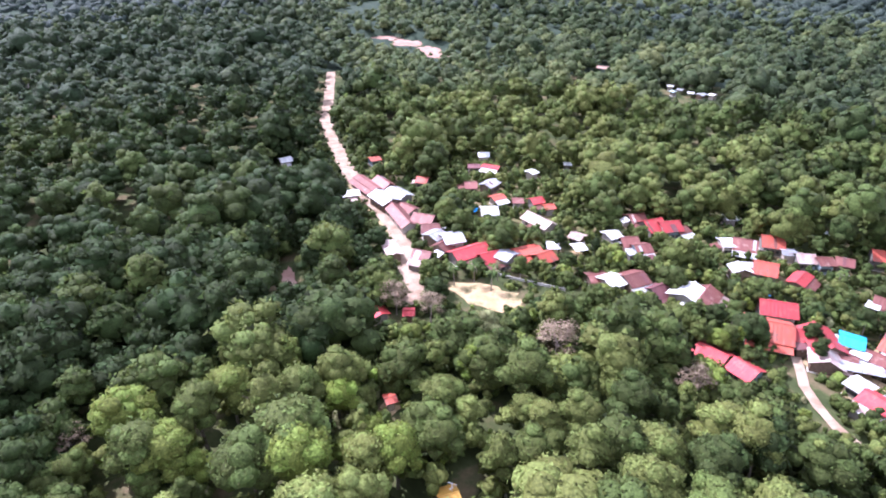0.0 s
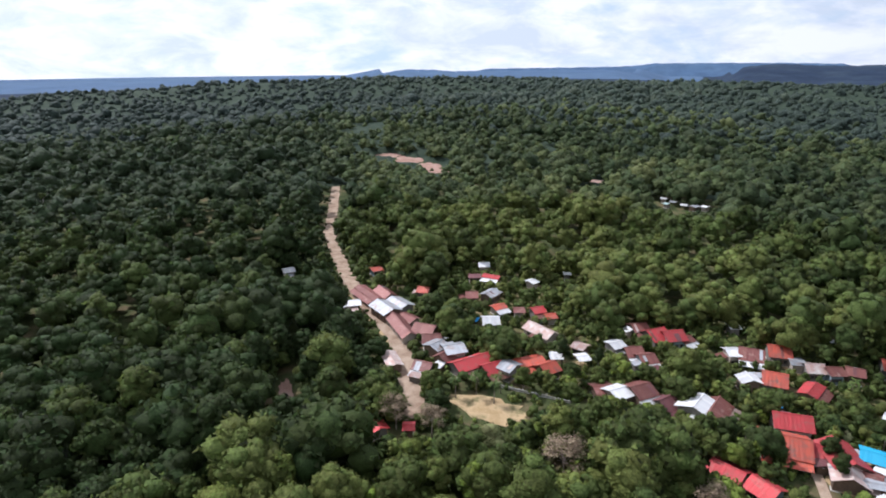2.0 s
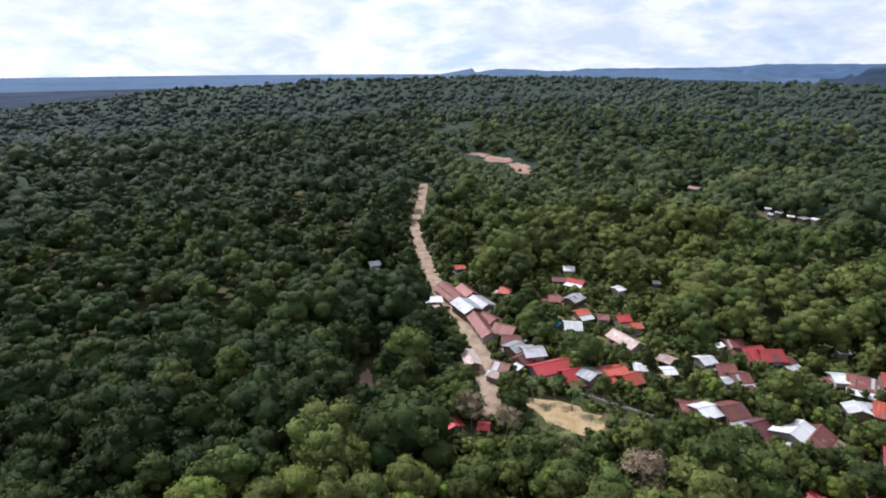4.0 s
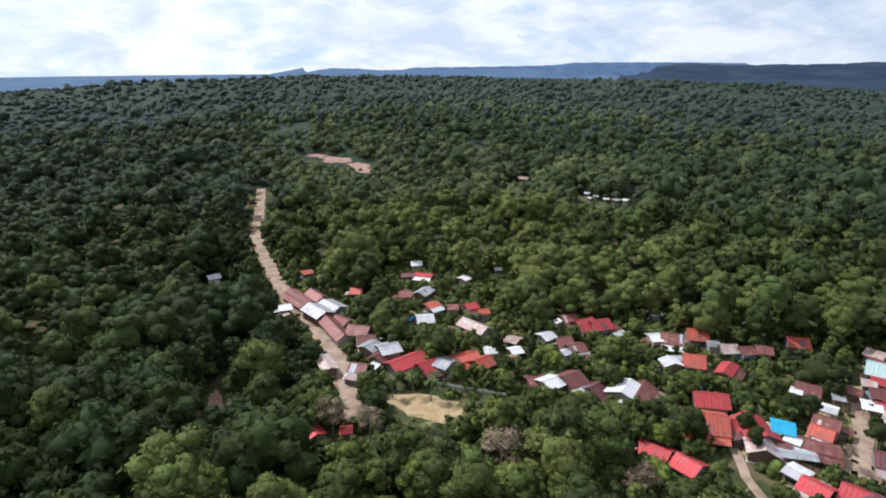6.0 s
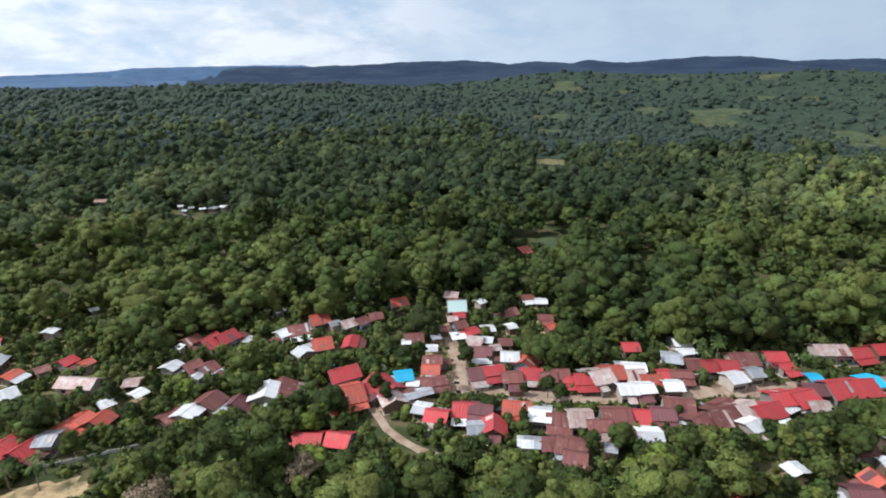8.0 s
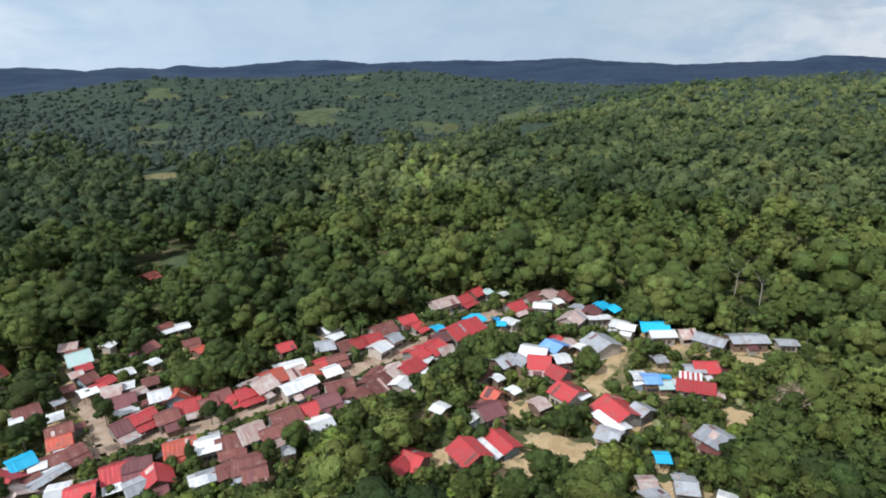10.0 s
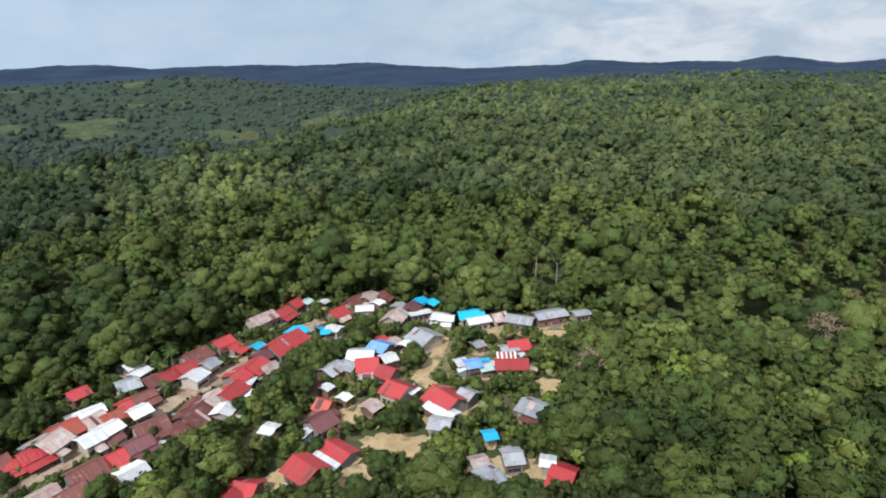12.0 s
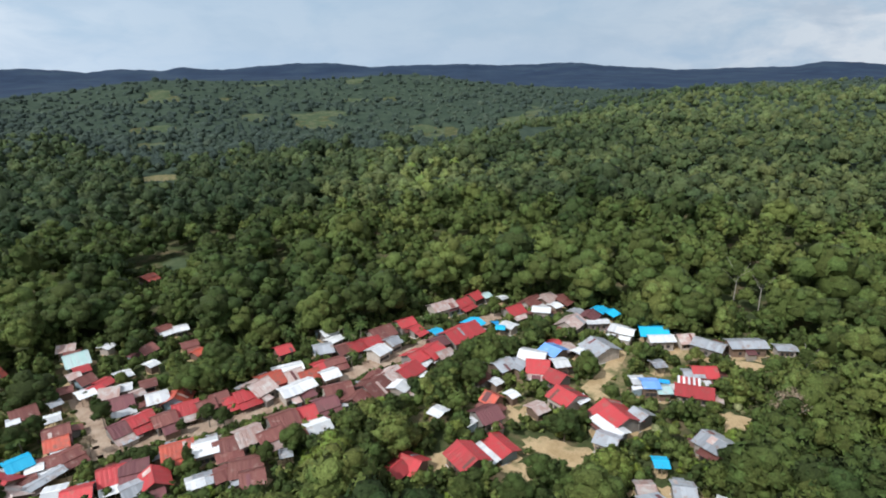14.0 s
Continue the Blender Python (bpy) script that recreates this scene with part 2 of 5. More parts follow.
WALLS = [plain("planks_brown", (0.15, 0.10, 0.07), (0.22, 0.15, 0.11)), plain("plaster_pale", (0.44, 0.38, 0.32), (0.32, 0.27, 0.23)),
         plain("planks_grey", (0.20, 0.18, 0.16), (0.28, 0.25, 0.22)), plain("plaster_blue", (0.24, 0.32, 0.36), (0.30, 0.35, 0.36))]
WALL_WORDS = ["brown plank walls", "pale plastered walls", "grey plank walls", "pale blue walls"]
TIMBER = plain("timber", (0.16, 0.11, 0.08), (0.24, 0.18, 0.13))
CONCRETE = plain("concrete", (0.48, 0.45, 0.41), (0.58, 0.55, 0.50))
DARK = plain("dark_opening", (0.03, 0.03, 0.035), (0.05, 0.05, 0.05), 0.4)
STEEL = plain("pale_metal", (0.55, 0.56, 0.57), (0.66, 0.66, 0.66), 0.4)
CLOTH = {"blue": plain("tarp_blue", (0.03, 0.25, 0.55), (0.05, 0.33, 0.62)), "white": plain("tarp_white", (0.75, 0.75, 0.75), (0.65, 0.66, 0.68))}


# ---- mesh helpers ----
def mesh_of(name, verts, faces, mat, smooth=False):
    me = bpy.data.meshes.new(name)
    me.from_pydata(verts, [], faces)
    me.materials.append(mat)
    if smooth:
        me.polygons.foreach_set("use_smooth", [True] * len(me.polygons))
    return me


def big_mesh(name, verts, faces, mat, tint=None, soft=None):
    """A large mesh out of arrays; faces has 3 or 4 corners a row; tint is a value a face."""
    me = bpy.data.meshes.new(name)
    k, n = faces.shape[1], len(faces)
    me.vertices.add(len(verts))
    me.vertices.foreach_set("co", np.ascontiguousarray(verts, np.float32).ravel())
    me.loops.add(n * k)
    me.loops.foreach_set("vertex_index", np.ascontiguousarray(faces, np.int32).ravel())
    me.polygons.add(n)
    me.polygons.foreach_set("loop_start", np.arange(0, n * k, k, dtype=np.int32))
    me.polygons.foreach_set("loop_total", np.full(n, k, np.int32))
    if tint is not None:
        a = me.attributes.new("tint", "FLOAT", "FACE")
        a.data.foreach_set("value", np.ascontiguousarray(tint, np.float32))
    if soft is not None:
        a = me.attributes.new("soft", "FLOAT_VECTOR", "POINT")
        a.data.foreach_set("vector", np.ascontiguousarray(soft, np.float32).ravel())
    me.materials.append(mat)
    me.update(calc_edges=True)
    return me


def part(name, me, parent, m=None, label=""):
    ob = new(name, me)
    ob.parent = parent
    if m is not None:
        ob.matrix_basis = m
    return tagged(ob, label)


def empty(name, m):
    ob = new(name)
    ob.empty_display_size = 0.5
    ob.matrix_basis = m
    return ob


def box(sx, sy, sz, x=0, y=0, z=0, bev=0.0):
    """Verts and faces of a box that stands on z, with its vertical edges cut by bev."""
    a, b = sx / 2, sy / 2
    if bev:
        ring = [(a - bev, -b), (a, -b + bev), (a, b - bev), (a - bev, b), (-a + bev, b), (-a, b - bev), (-a, -b + bev), (-a + bev, -b)]
    else:
        ring = [(a, -b), (a, b), (-a, b), (-a, -b)]
    n = len(ring)
    v = [(x + p, y + q, z) for p, q in ring] + [(x + p, y + q, z + sz) for p, q in ring]
    f = [tuple(range(n - 1, -1, -1)), tuple(range(n, 2 * n))] + [(i, (i + 1) % n, n + (i + 1) % n, n + i) for i in range(n)]
    return v, f


# ---- terrain ----
def lerp_table(table):
    xs, ys = [p[0] for p in table], [p[1] for p in table]
    return lambda a: np.interp(a, xs, ys)


# ground height by bearing in degrees, clockwise from the first view, at several distances: a plateau that falls into a
# wide valley between two wooded spurs
def at_bearings(*heights):
    return lerp_table(list(zip((-180, -60, -45, -34, -20, -8, 0, 10, 22, 32, 42, 48, 55, 65, 75, 83, 90, 98, 105, 112, 126, 140, 180), heights)))


PROFILE = [
    (250, at_bearings(*[0] * 23)),
    (560, at_bearings(-4, -9, -9, -7, -4, -1, -1, -1, -3, -4, -7, -9, -8, -12, -5, 1, 1, 4, 6, 7, 7, 7, -4)),
    (850, at_bearings(-6, -16, -16, -10, -4, 2, 4, 6, 0, -4, -10, 4, -48, -50, -48, -30, 0, 6, 9, 12, 14, 14, -6)),
    (1150, at_bearings(-8, -25, -25, -8, 2, 10, 14, 16, 6, 2, -4, -32, -52, -52, -52, -58, -50, 2, 12, 18, 22, 22, -8)),
    (1500, at_bearings(-11, -36, -30, 3, 16, 24, 28, 30, 21, 16, 14, -20, -20, -16, -14, -20, -30, -26, 13, 22, 26, 26, -11)),
    (1900, at_bearings(-14, -48, -45, -15, -5, 5, 10, 18, 0, -2, 5, 8, 24, 34, 36, 22, 2, -4, -4, 10, 20, 22, -14)),
    (2600, at_bearings(1, -39, -39, -39, -39, -39, -29, -9, -9, -9, 0, 10, 16, 27, 27, 15, 11, 11, 11, 16, 16, 16, 1)),
]
RIDGE = lerp_table([(-180, 10), (-60, -52), (-9, -52), (-5.0, 9), (-3.4, 20), (-1.4, 17), (0.2, 9), (8.5, 12), (10.5, 18), (16, 14), (18, -10), (20, -52), (24.4, -52), (26, 32), (28, 49), (33, 44), (37.5, 49), (42, 61), (48, 68), (52, 45), (54.5, 60), (57.6, 44), (59, 63), (62.5, 46), (68.8, 76), (72.7, 70), (75.3, 51), (84.2, 61), (87, 50), (94.2, 61), (98.5, 38), (103.3, 20), (107.7, 27), (112, 35), (114.2, 57), (119.6, 38), (123.7, 44), (126.4, 40), (129.2, 66), (134, 29), (136.5, 43), (150, 45), (180, 10)])


def ground_height(x, y):
    x, y = np.asarray(x, float), np.asarray(y, float)
    r = np.hypot(x, y)
    bearing = np.degrees(np.arctan2(x, y))
    ridge = RIDGE(bearing)
    steps = [(d, h(bearing)) for d, h in PROFILE] + [(3400, ridge), (4900, ridge - 60 * (ridge > 0))]
    z = np.zeros_like(r)
    for (d0, h0), (d1, h1) in zip(steps, steps[1:]):
        k = np.clip((r - d0) / (d1 - d0), 0, 1)
        z = np.where(r > d0, h0 + (h1 - h0) * k * k * (3 - 2 * k), z)
    roll = np.sin(x / 83 + 1.3) * np.sin(y / 71) * 3 + np.sin(x / 190 - y / 160) * 6 + np.sin(x / 41 + y / 57) * 1.2
    crest = np.sin(bearing * 2.1 + r / 400) * 1.2 + np.sin(bearing * 5.3) * 1.5 + np.sin(bearing * 11.7 + 1) * 1.2
    far = np.clip((r - 2300) / 700, 0, 1) * (ridge > 0)
    return z + roll * np.clip((r - 230) / 500, 0, 1) * (1 - np.clip((r - 1900) / 700, 0, 1)) + crest * far


def polar_sheet(rings, bearings, closed=True):
    R, A = np.meshgrid(np.array(rings, float), np.radians(bearings), indexing="ij")
    x, y = R * np.sin(A), R * np.cos(A)
    z = ground_height(x, y)
    v = np.stack([x, y, z], -1).reshape(-1, 3)
    n, m = R.shape
    i, j = np.meshgrid(np.arange(n - 1), np.arange(m if closed else m - 1), indexing="ij")
    j2 = (j + 1) % m
    f = np.stack([i * m + j, i * m + j2, (i + 1) * m + j2, (i + 1) * m + j], -1).reshape(-1, 4)
    return v, f


rings = [0.001] + list(range(20, 300, 20)) + list(np.geomspace(300, 1900, 60))
v, f = polar_sheet(rings, np.arange(0, 360, 2.0))
ground = tagged(new("ground", big_mesh("ground", v, f, GROUND)), "forest floor of leaf litter, soil and rough grass", "ground", kind="structure")
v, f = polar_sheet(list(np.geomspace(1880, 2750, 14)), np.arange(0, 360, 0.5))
tagged(new("backdrop", big_mesh("backdrop", v, f, HAZE_WOODS)), "distant wooded lowland, blue haze in its colour", "hills", kind="structure")
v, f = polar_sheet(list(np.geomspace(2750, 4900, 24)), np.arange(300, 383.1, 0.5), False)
tagged(new("backdrop", big_mesh("backdrop", v, f, HAZE_PLAIN)), "lowland plain with low hills on the horizon, pale blue haze in its colour", "hills", kind="structure")
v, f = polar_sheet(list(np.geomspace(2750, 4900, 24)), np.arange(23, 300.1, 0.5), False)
tagged(new("backdrop", big_mesh("backdrop", v, f, HAZE_WOODS)), "distant wooded hills and plain on the horizon, blue haze in their colour", "hills", kind="structure")


def mesas():
    """Flat-topped hills beyond the plain, pale from the haze put into their colour."""
    top = lerp_table([(2, -40), (4, -8), (8, -2), (14, 6), (17, 14), (19, 34), (24, 38), (29, 40), (33, 36), (36, -20)])
    b = np.arange(2, 36.1, 0.25)
    crest = top(b) + np.sin(b * 3.1) * 1.2 + np.sin(b * 7.3) * 0.8
    rows = []
    for r, drop in ((4600, 120.0), (4880, 14.0), (4930, 0.0), (5100, 3.0)):
        rows.append(np.stack([r * np.sin(np.radians(b)), r * np.cos(np.radians(b)), crest - drop], -1))
    n = len(b)
    i, j = np.meshgrid(np.arange(3), np.arange(n - 1), indexing="ij")
    f = np.stack([i * n + j, i * n + j + 1, (i + 1) * n + j + 1, (i + 1) * n + j], -1).reshape(-1, 4)
    return big_mesh("backdrop", np.concatenate(rows), f, HAZE_PLAIN)


tagged(new("backdrop", mesas()), "flat-topped hills on the horizon, pale blue haze in their colour", "hills", kind="structure")


def strip(name, points, width, mat, label, lift=0.3, kind="road"):
    """An uneven dirt track along a line of (x, y)."""
    rnd = random.Random(len(points) * 7 + int(width * 10))
    pts = []
    for (x0, y0), (x1, y1) in zip(points, points[1:]):
        n = max(2, int(math.hypot(x1 - x0, y1 - y0) / 3))
        pts += [(x0 + (x1 - x0) * k / n, y0 + (y1 - y0) * k / n) for k in range(n)]
    pts.append(points[-1])
    verts, faces = [], []
    for k, (x, y) in enumerate(pts):
        xa, ya = pts[max(k - 1, 0)]
        xb, yb = pts[min(k + 1, len(pts) - 1)]
        d = Vector((xb - xa, yb - ya, 0)).normalized()
        for s in (-1, -0.5, 0, 0.5, 1):
            w = s * width / 2 * (1 + (rnd.uniform(-0.12, 0.12) if abs(s) == 1 else 0))
            px, py = x - d.y * w, y + d.x * w
            verts.append((px, py, float(ground_height(px, py)) + lift + (0.03 if s == 0 else 0)))
    for k in range(len(pts) - 1):
        for s in range(4):
            a = k * 5 + s
            faces.append((a, a + 1, a + 6, a + 5))
    return tagged(new(name, mesh_of(name, verts, faces, mat, True)), label, kind, kind="structure")


CLEARINGS = []
PATCHES = 0


def patch(name, x, y, a, b, turn, mat, label):
    """Bare or grassy ground with a ragged edge."""
    global PATCHES
    PATCHES += 1
    lift = (0.02 if mat is GRASS else 0.10) + 0.004 * PATCHES
    if mat is not GRASS or name == "clearing":
        CLEARINGS.append((x, y, a, b, turn))
    rnd = random.Random(int(x * 13 + y * 7))
    n = 26
    edge = [1 + rnd.uniform(-0.28, 0.22) for _ in range(n)]
    c, s = math.cos(radians(turn)), math.sin(radians(turn))
    verts, faces = [(x, y, float(ground_height(x, y)) + lift + 0.02)], []
    for q in (0.5, 1.0):
        for k in range(n):
            u, w = math.cos(k * math.tau / n) * a * q * edge[k], math.sin(k * math.tau / n) * b * q * edge[k]
            px, py = x + u * c - w * s, y + u * s + w * c
            verts.append((px, py, float(ground_height(px, py)) + lift))
    for k in range(n):
        j = (k + 1) % n
        faces += [(0, 1 + k, 1 + j), (1 + k, 1 + n + k, 1 + n + j, 1 + j)]
    return tagged(new(name, mesh_of(name, verts, faces, mat, True)), label, "ground", kind="structure")


KEEP = []  # things that forest trees keep clear of: x, y, reach

# ---- roads and bare ground ----
NORTH_ROAD = [(-80.0, 426.0), (-69.6, 357.2), (-63.2, 307.8), (-54.3, 276.1), (-46.3, 250.4), (-39.1, 228.6), (-31.9, 210.6), (-23.5, 193.9), (-17.3, 181.2), (-13.9, 169.3), (-11.9, 158.3), (-9.0, 145.6), (-8.1, 138.6), (-8.4, 130.5)]
strip("road", NORTH_ROAD, 6.2, ROAD, "dusty pale dirt road with worn ragged edges")
MAIN_STREET = [(88.5, 118.6), (92.0, 111.9), (100.8, 108.3), (107.4, 99.8), (113.0, 92.3), (118.3, 80.7), (125.9, 72.3), (135.5, 62.7), (150.9, 49.3), (162.1, 38.6), (175.2, 27.7), (186.6, 17.4), (199.2, 6.6)]
strip("road", MAIN_STREET, 6.5, ROAD, "sandy village street between the house rows")
SIDE_STREET = [(132.4, 127.1), (126.0, 119.0), (118.2, 109.2), (109.8, 99.7), (105.4, 94.9)]
strip("road", SIDE_STREET, 5.0, ROAD, "sandy side street between houses")
LANE = [(85.2, 113.6), (83.2, 107.2), (80.6, 99.6), (80.0, 93.2), (80.4, 87.2), (82.2, 81.5)]
strip("road", LANE, 2.3, ROAD, "pale dirt lane with two wheel tracks")
EAST_PATH = [(174.4, -32.8), (160.0, -27.3), (150.3, -20.6), (143.8, -24.5)]
strip("road", EAST_PATH, 4.5, YARD, "sandy path between yards")
patch("yard", 137.5, -1.0, 7, 4, 90, YARD, "bare sandy yard with sparse grass")
patch("yard", 119.0, -12.5, 8, 6, 84, YARD, "bare sandy yard with sparse grass")
patch("yard", 111.7, -0.5, 7, 4, 90, YARD, "bare sandy yard with sparse grass")
patch("yard", 106.6, -35.5, 8, 4, 72, YARD, "bare sandy yard with sparse grass")
patch("yard", 149.6, -35.7, 8, 4, 77, YARD, "bare sandy yard with sparse grass")
patch("yard", 165.2, -29.2, 4, 5, 80, YARD, "bare sandy yard with sparse grass")
patch("yard", 122.3, -6.6, 5, 4, 87, YARD, "bare sandy yard with sparse grass")
patch("yard", 114.1, 15.9, 5, 4, 98, YARD, "bare sandy yard with sparse grass")
patch("yard", 138.0, -55.9, 4, 5, 68, YARD, "bare sandy yard with sparse grass")
patch("yard", 153.9, -40.3, 6, 5, 75, YARD, "bare sandy yard with sparse grass")
patch("yard", 134.1, 4.3, 6, 4, 92, YARD, "bare sandy yard with sparse grass")
patch("yard", 175.5, -49.7, 12, 4, 74, YARD, "bare sandy yard with sparse grass")
patch("yard", 168.6, -21.5, 4, 4, 83, YARD, "bare sandy yard with sparse grass")
patch("yard", 169.4, -69.6, 8, 3, 68, YARD, "bare sandy yard with sparse grass")
patch("yard", 11.5, 136.5, 13, 6, 150, YARD, "bare sandy yard with sparse grass")
patch("clearing", -44.8, 145.0, 2, 6, 197, PINK, "reddish bare earth between trees")
patch("clearing", -12.0, 494.0, 11, 17, 182, PINK, "pinkish bare laterite clearing in the forest")
patch("clearing", -30.3, 520.0, 13, 14, 183, PINK, "pinkish bare laterite clearing in the forest")
patch("clearing", -51.0, 541.0, 13, 12, 186, PINK, "pinkish bare laterite clearing in the forest")
patch("clearing", -36.2, 526.0, 7, 13, 184, PINK, "pinkish bare laterite clearing in the forest")
patch("clearing", -4.0, 478.0, 8, 9, 182, PINK, "pinkish bare laterite clearing in the forest")
patch("clearing", 120.8, 456.3, 8, 8, 165, PINK, "pinkish bare laterite clearing in the forest")
patch("clearing", 237.9, 156.4, 9, 15, 123, FIELD, "rough grassy clearing")
patch("yard", 149.9, 21.0, 20, 14, 98, GRASS, "rough grass and weeds between gardens")
patch("yard", 27.4, 183.4, 22, 16, 172, GRASS, "rough grass and weeds between gardens")
patch("yard", 75.0, 161.2, 24, 12, 155, GRASS, "rough grass and weeds between gardens")
patch("yard", 113.4, 131.5, 24, 14, 139, GRASS, "rough grass and weeds between gardens")
patch("yard", 24.3, 210.8, 26, 20, 173, GRASS, "rough grass and weeds between gardens")
patch("yard", 148.0, 13.6, 18, 14, 95, GRASS, "rough grass and weeds between gardens")
patch("yard", 163.1, -10.0, 26, 18, 86, GRASS, "rough grass and weeds between gardens")
patch("yard", 166.1, -34.0, 24, 18, 78, GRASS, "rough grass and weeds between gardens")
patch("yard", 167.6, 13.1, 24, 14, 94, GRASS, "rough grass and weeds between gardens")
patch("clearing", 482.0, 323.0, 16, 34, 124, GRASS, "dry brownish field at the valley's head")
patch("clearing", 882.0, -12.0, 10, 34, 90, YARD, "bare sandy ground at the plateau's edge")
patch("clearing", 960.0, -30.0, 22, 30, 90, FIELD, "light grassy field at the plateau's edge")


def valley_fields():
    """Small fields between the woods on the far side of the valley."""
    rnd = random.Random(12)
    for k in range(26):
        b, r = radians(rnd.uniform(56, 94)), rnd.uniform(1080, 1860)
        wide, deep = rnd.uniform(16, 46), rnd.uniform(22, 52)
        patch("clearing", r * math.sin(b), r * math.cos(b), deep, wide, 90 - math.degrees(b) + rnd.uniform(-20, 20), FIELD, "light grassy field on the far slope")


valley_fields()
ROAD_POINTS = []
for line in (NORTH_ROAD, MAIN_STREET, SIDE_STREET, LANE, EAST_PATH):
    for (x0, y0), (x1, y1) in zip(line, line[1:]):
        n = max(1, int(math.hypot(x1 - x0, y1 - y0) / 3))
        ROAD_POINTS += [(x0 + (x1 - x0) * k / n, y0 + (y1 - y0) * k / n) for k in range(n)]
OPEN_POINTS = [(x, y) for x, y, a, b, t in CLEARINGS]
for x, y, a, b, t in CLEARINGS:
    if a > 12:
        OPEN_POINTS += [(x + a * 0.6 * math.cos(radians(t + k)), y + a * 0.6 * math.sin(radians(t + k))) for k in range(0, 360, 45)]


# ---- houses ----
def slope_mesh(L, run, rise, thick, mat):
    """One pitched roof side: ribs run down the slope; x along the ridge, top edge at the origin, falling towards +y."""
    n = max(4, int(L / 0.45))
    v, f = [], []
    for k in range(n + 1):
        x = -L / 2 + L * k / n
        up = 0.025 if k % 2 else 0.0
        sag = 0.03 * math.sin(k * 1.7)
        v += [(x, 0, up), (x, run * 0.5, -rise * 0.5 + up - abs(sag)), (x, run, -rise + up + sag), (x, run, -rise - thick), (x, 0, -thick)]
    for k in range(n):
        a = k * 5
        for q in range(4):
            f.append((a + q, a + q + 1, a + q + 6, a + q + 5))
    f += [(0, 4, 3, 2, 1), tuple(n * 5 + q for q in range(5))]
    return mesh_of("roof_side", v, f, mat)


HOUSES = 0
ROOF_POINTS = []


def house(x, y, turn, L, W, colour, extra=""):
    """A village house: plank or plastered body, pitched sheet roof, posts, door and windows, perhaps a lean-to."""
    global HOUSES
    HOUSES += 1
    rnd = random.Random(HOUSES * 31)
    L, W = L * 0.97, W * 0.94
    if not extra and W > 6 and colour in "robm" and rnd.random() < 0.5:
        # the roof steps down over a porch
        extra, W = rnd.choice([colour, colour, "b", "p", "w"]), W * 0.82
    ridge = 5.3 if W >= 8 else 4.5 if W >= 6 else 3.4
    z0 = float(ground_height(x, y))
    small = W < 6
    stilts = (not small) and colour in "bmropG" and rnd.random() < 0.45
    which = rnd.choice([0, 0, 1, 2, 2, 3]) if colour in "bmro" else rnd.choice([1, 1, 2, 0])
    rise = W / 2 * rnd.uniform(0.42, 0.58) if not small else W / 2 * 0.3
    if colour in "wgtB":
        rise *= 0.65
    eave = ridge - rise
    base = min(2.0, eave - 2.0) if stilts and eave > 3.4 else 0.0
    kind = "canopy" if (small and colour in "wtBg" and rnd.random() < 0.4) or (colour == "t") else "house"
    words = f"{'raised ' if base else 'small ' if small else ''}village house with {WALL_WORDS[which]} and {ROOF_WORDS[colour]} sheet roof"
    if kind == "canopy":
        words = f"open shelter on posts under a {ROOF_WORDS[colour]} roof"
    turn += rnd.uniform(-1.5, 1.5)
    top = tagged(empty(kind, pose(x, y, z0, 0, 0, turn)), words, "house" if kind == "house" else "shelter", "village houses" if kind == "house" else "village shelters")
    mat = ROOFS[colour]
    wall = WALLS[which]
    over = 0.7
    bl, bw = L - 2 * over, W - 2 * over
    # roof sides, the uneven ones with a longer skirt
    tilt = [rise, rise * rnd.uniform(0.85, 1.1)]
    for s in (0, 1):
        me = slope_mesh(L * rnd.uniform(0.98, 1.03), W / 2 * rnd.uniform(0.97, 1.05), tilt[s], 0.06, mat)
        part("roof_side", me, top, pose(0, 0, ridge, 0, 0, 180 * s))
        # a strip of sheets that was replaced with older ones
        if colour in "bpgro" and not small and rnd.random() < 0.3:
            slope = math.hypot(W / 2, tilt[s])
            c = rnd.choice([k for k in "pbgm" if k != colour])
            ln, wd = slope * rnd.uniform(0.5, 0.97), 0.85 * rnd.choice([1, 1, 2])
            at = rnd.choice([0.03, slope - ln])
            sx = rnd.uniform(-1, 1) * (L - wd) * 0.42
            th = math.atan2(tilt[s], W / 2)
            sv, sf = box(wd, ln, 0.03)
            part("roof_sheet", mesh_of("roof_sheet", sv, sf, ROOFS[c]), top, pose(0, 0, 0, 0, 0, 180 * s) @ pose(sx, (at + ln / 2) * math.cos(th), ridge - (at + ln / 2) * math.sin(th) + 0.04, -math.degrees(th)), f"{ROOF_WORDS[c]} replacement sheet")
    v, f = [], []
    for k in range(7):
        a = math.pi * k / 6
        for xx in (-L / 2 - 0.04, L / 2 + 0.04):
            v.append((xx, 0.2 * math.cos(a), ridge + 0.0 + 0.09 * math.sin(a)))
    f = [(2 * k, 2 * k + 1, 2 * k + 3, 2 * k + 2) for k in range(6)] + [(0, 12, 13, 1)]
    part("ridge_cap", mesh_of("ridge_cap", v, f, mat), top)
    if kind == "canopy":
        me = mesh_of("post", *box(0.12, 0.12, eave + 0.3, bev=0.02), TIMBER)
        for px in (-bl / 2, 0, bl / 2):
            for py in (-bw / 2, bw / 2):
                part("post", me, top, pose(px, py, 0))
        KEEP.append((x, y, max(L, W) / 2))
        ROOF_POINTS.append((x, y, ridge, max(L, W) / 2))
        return top
    # body with gables
    a, b = bl / 2, bw / 2
    e2 = ridge - 1.12 * rise * b / (W / 2 * 0.97) - 0.12
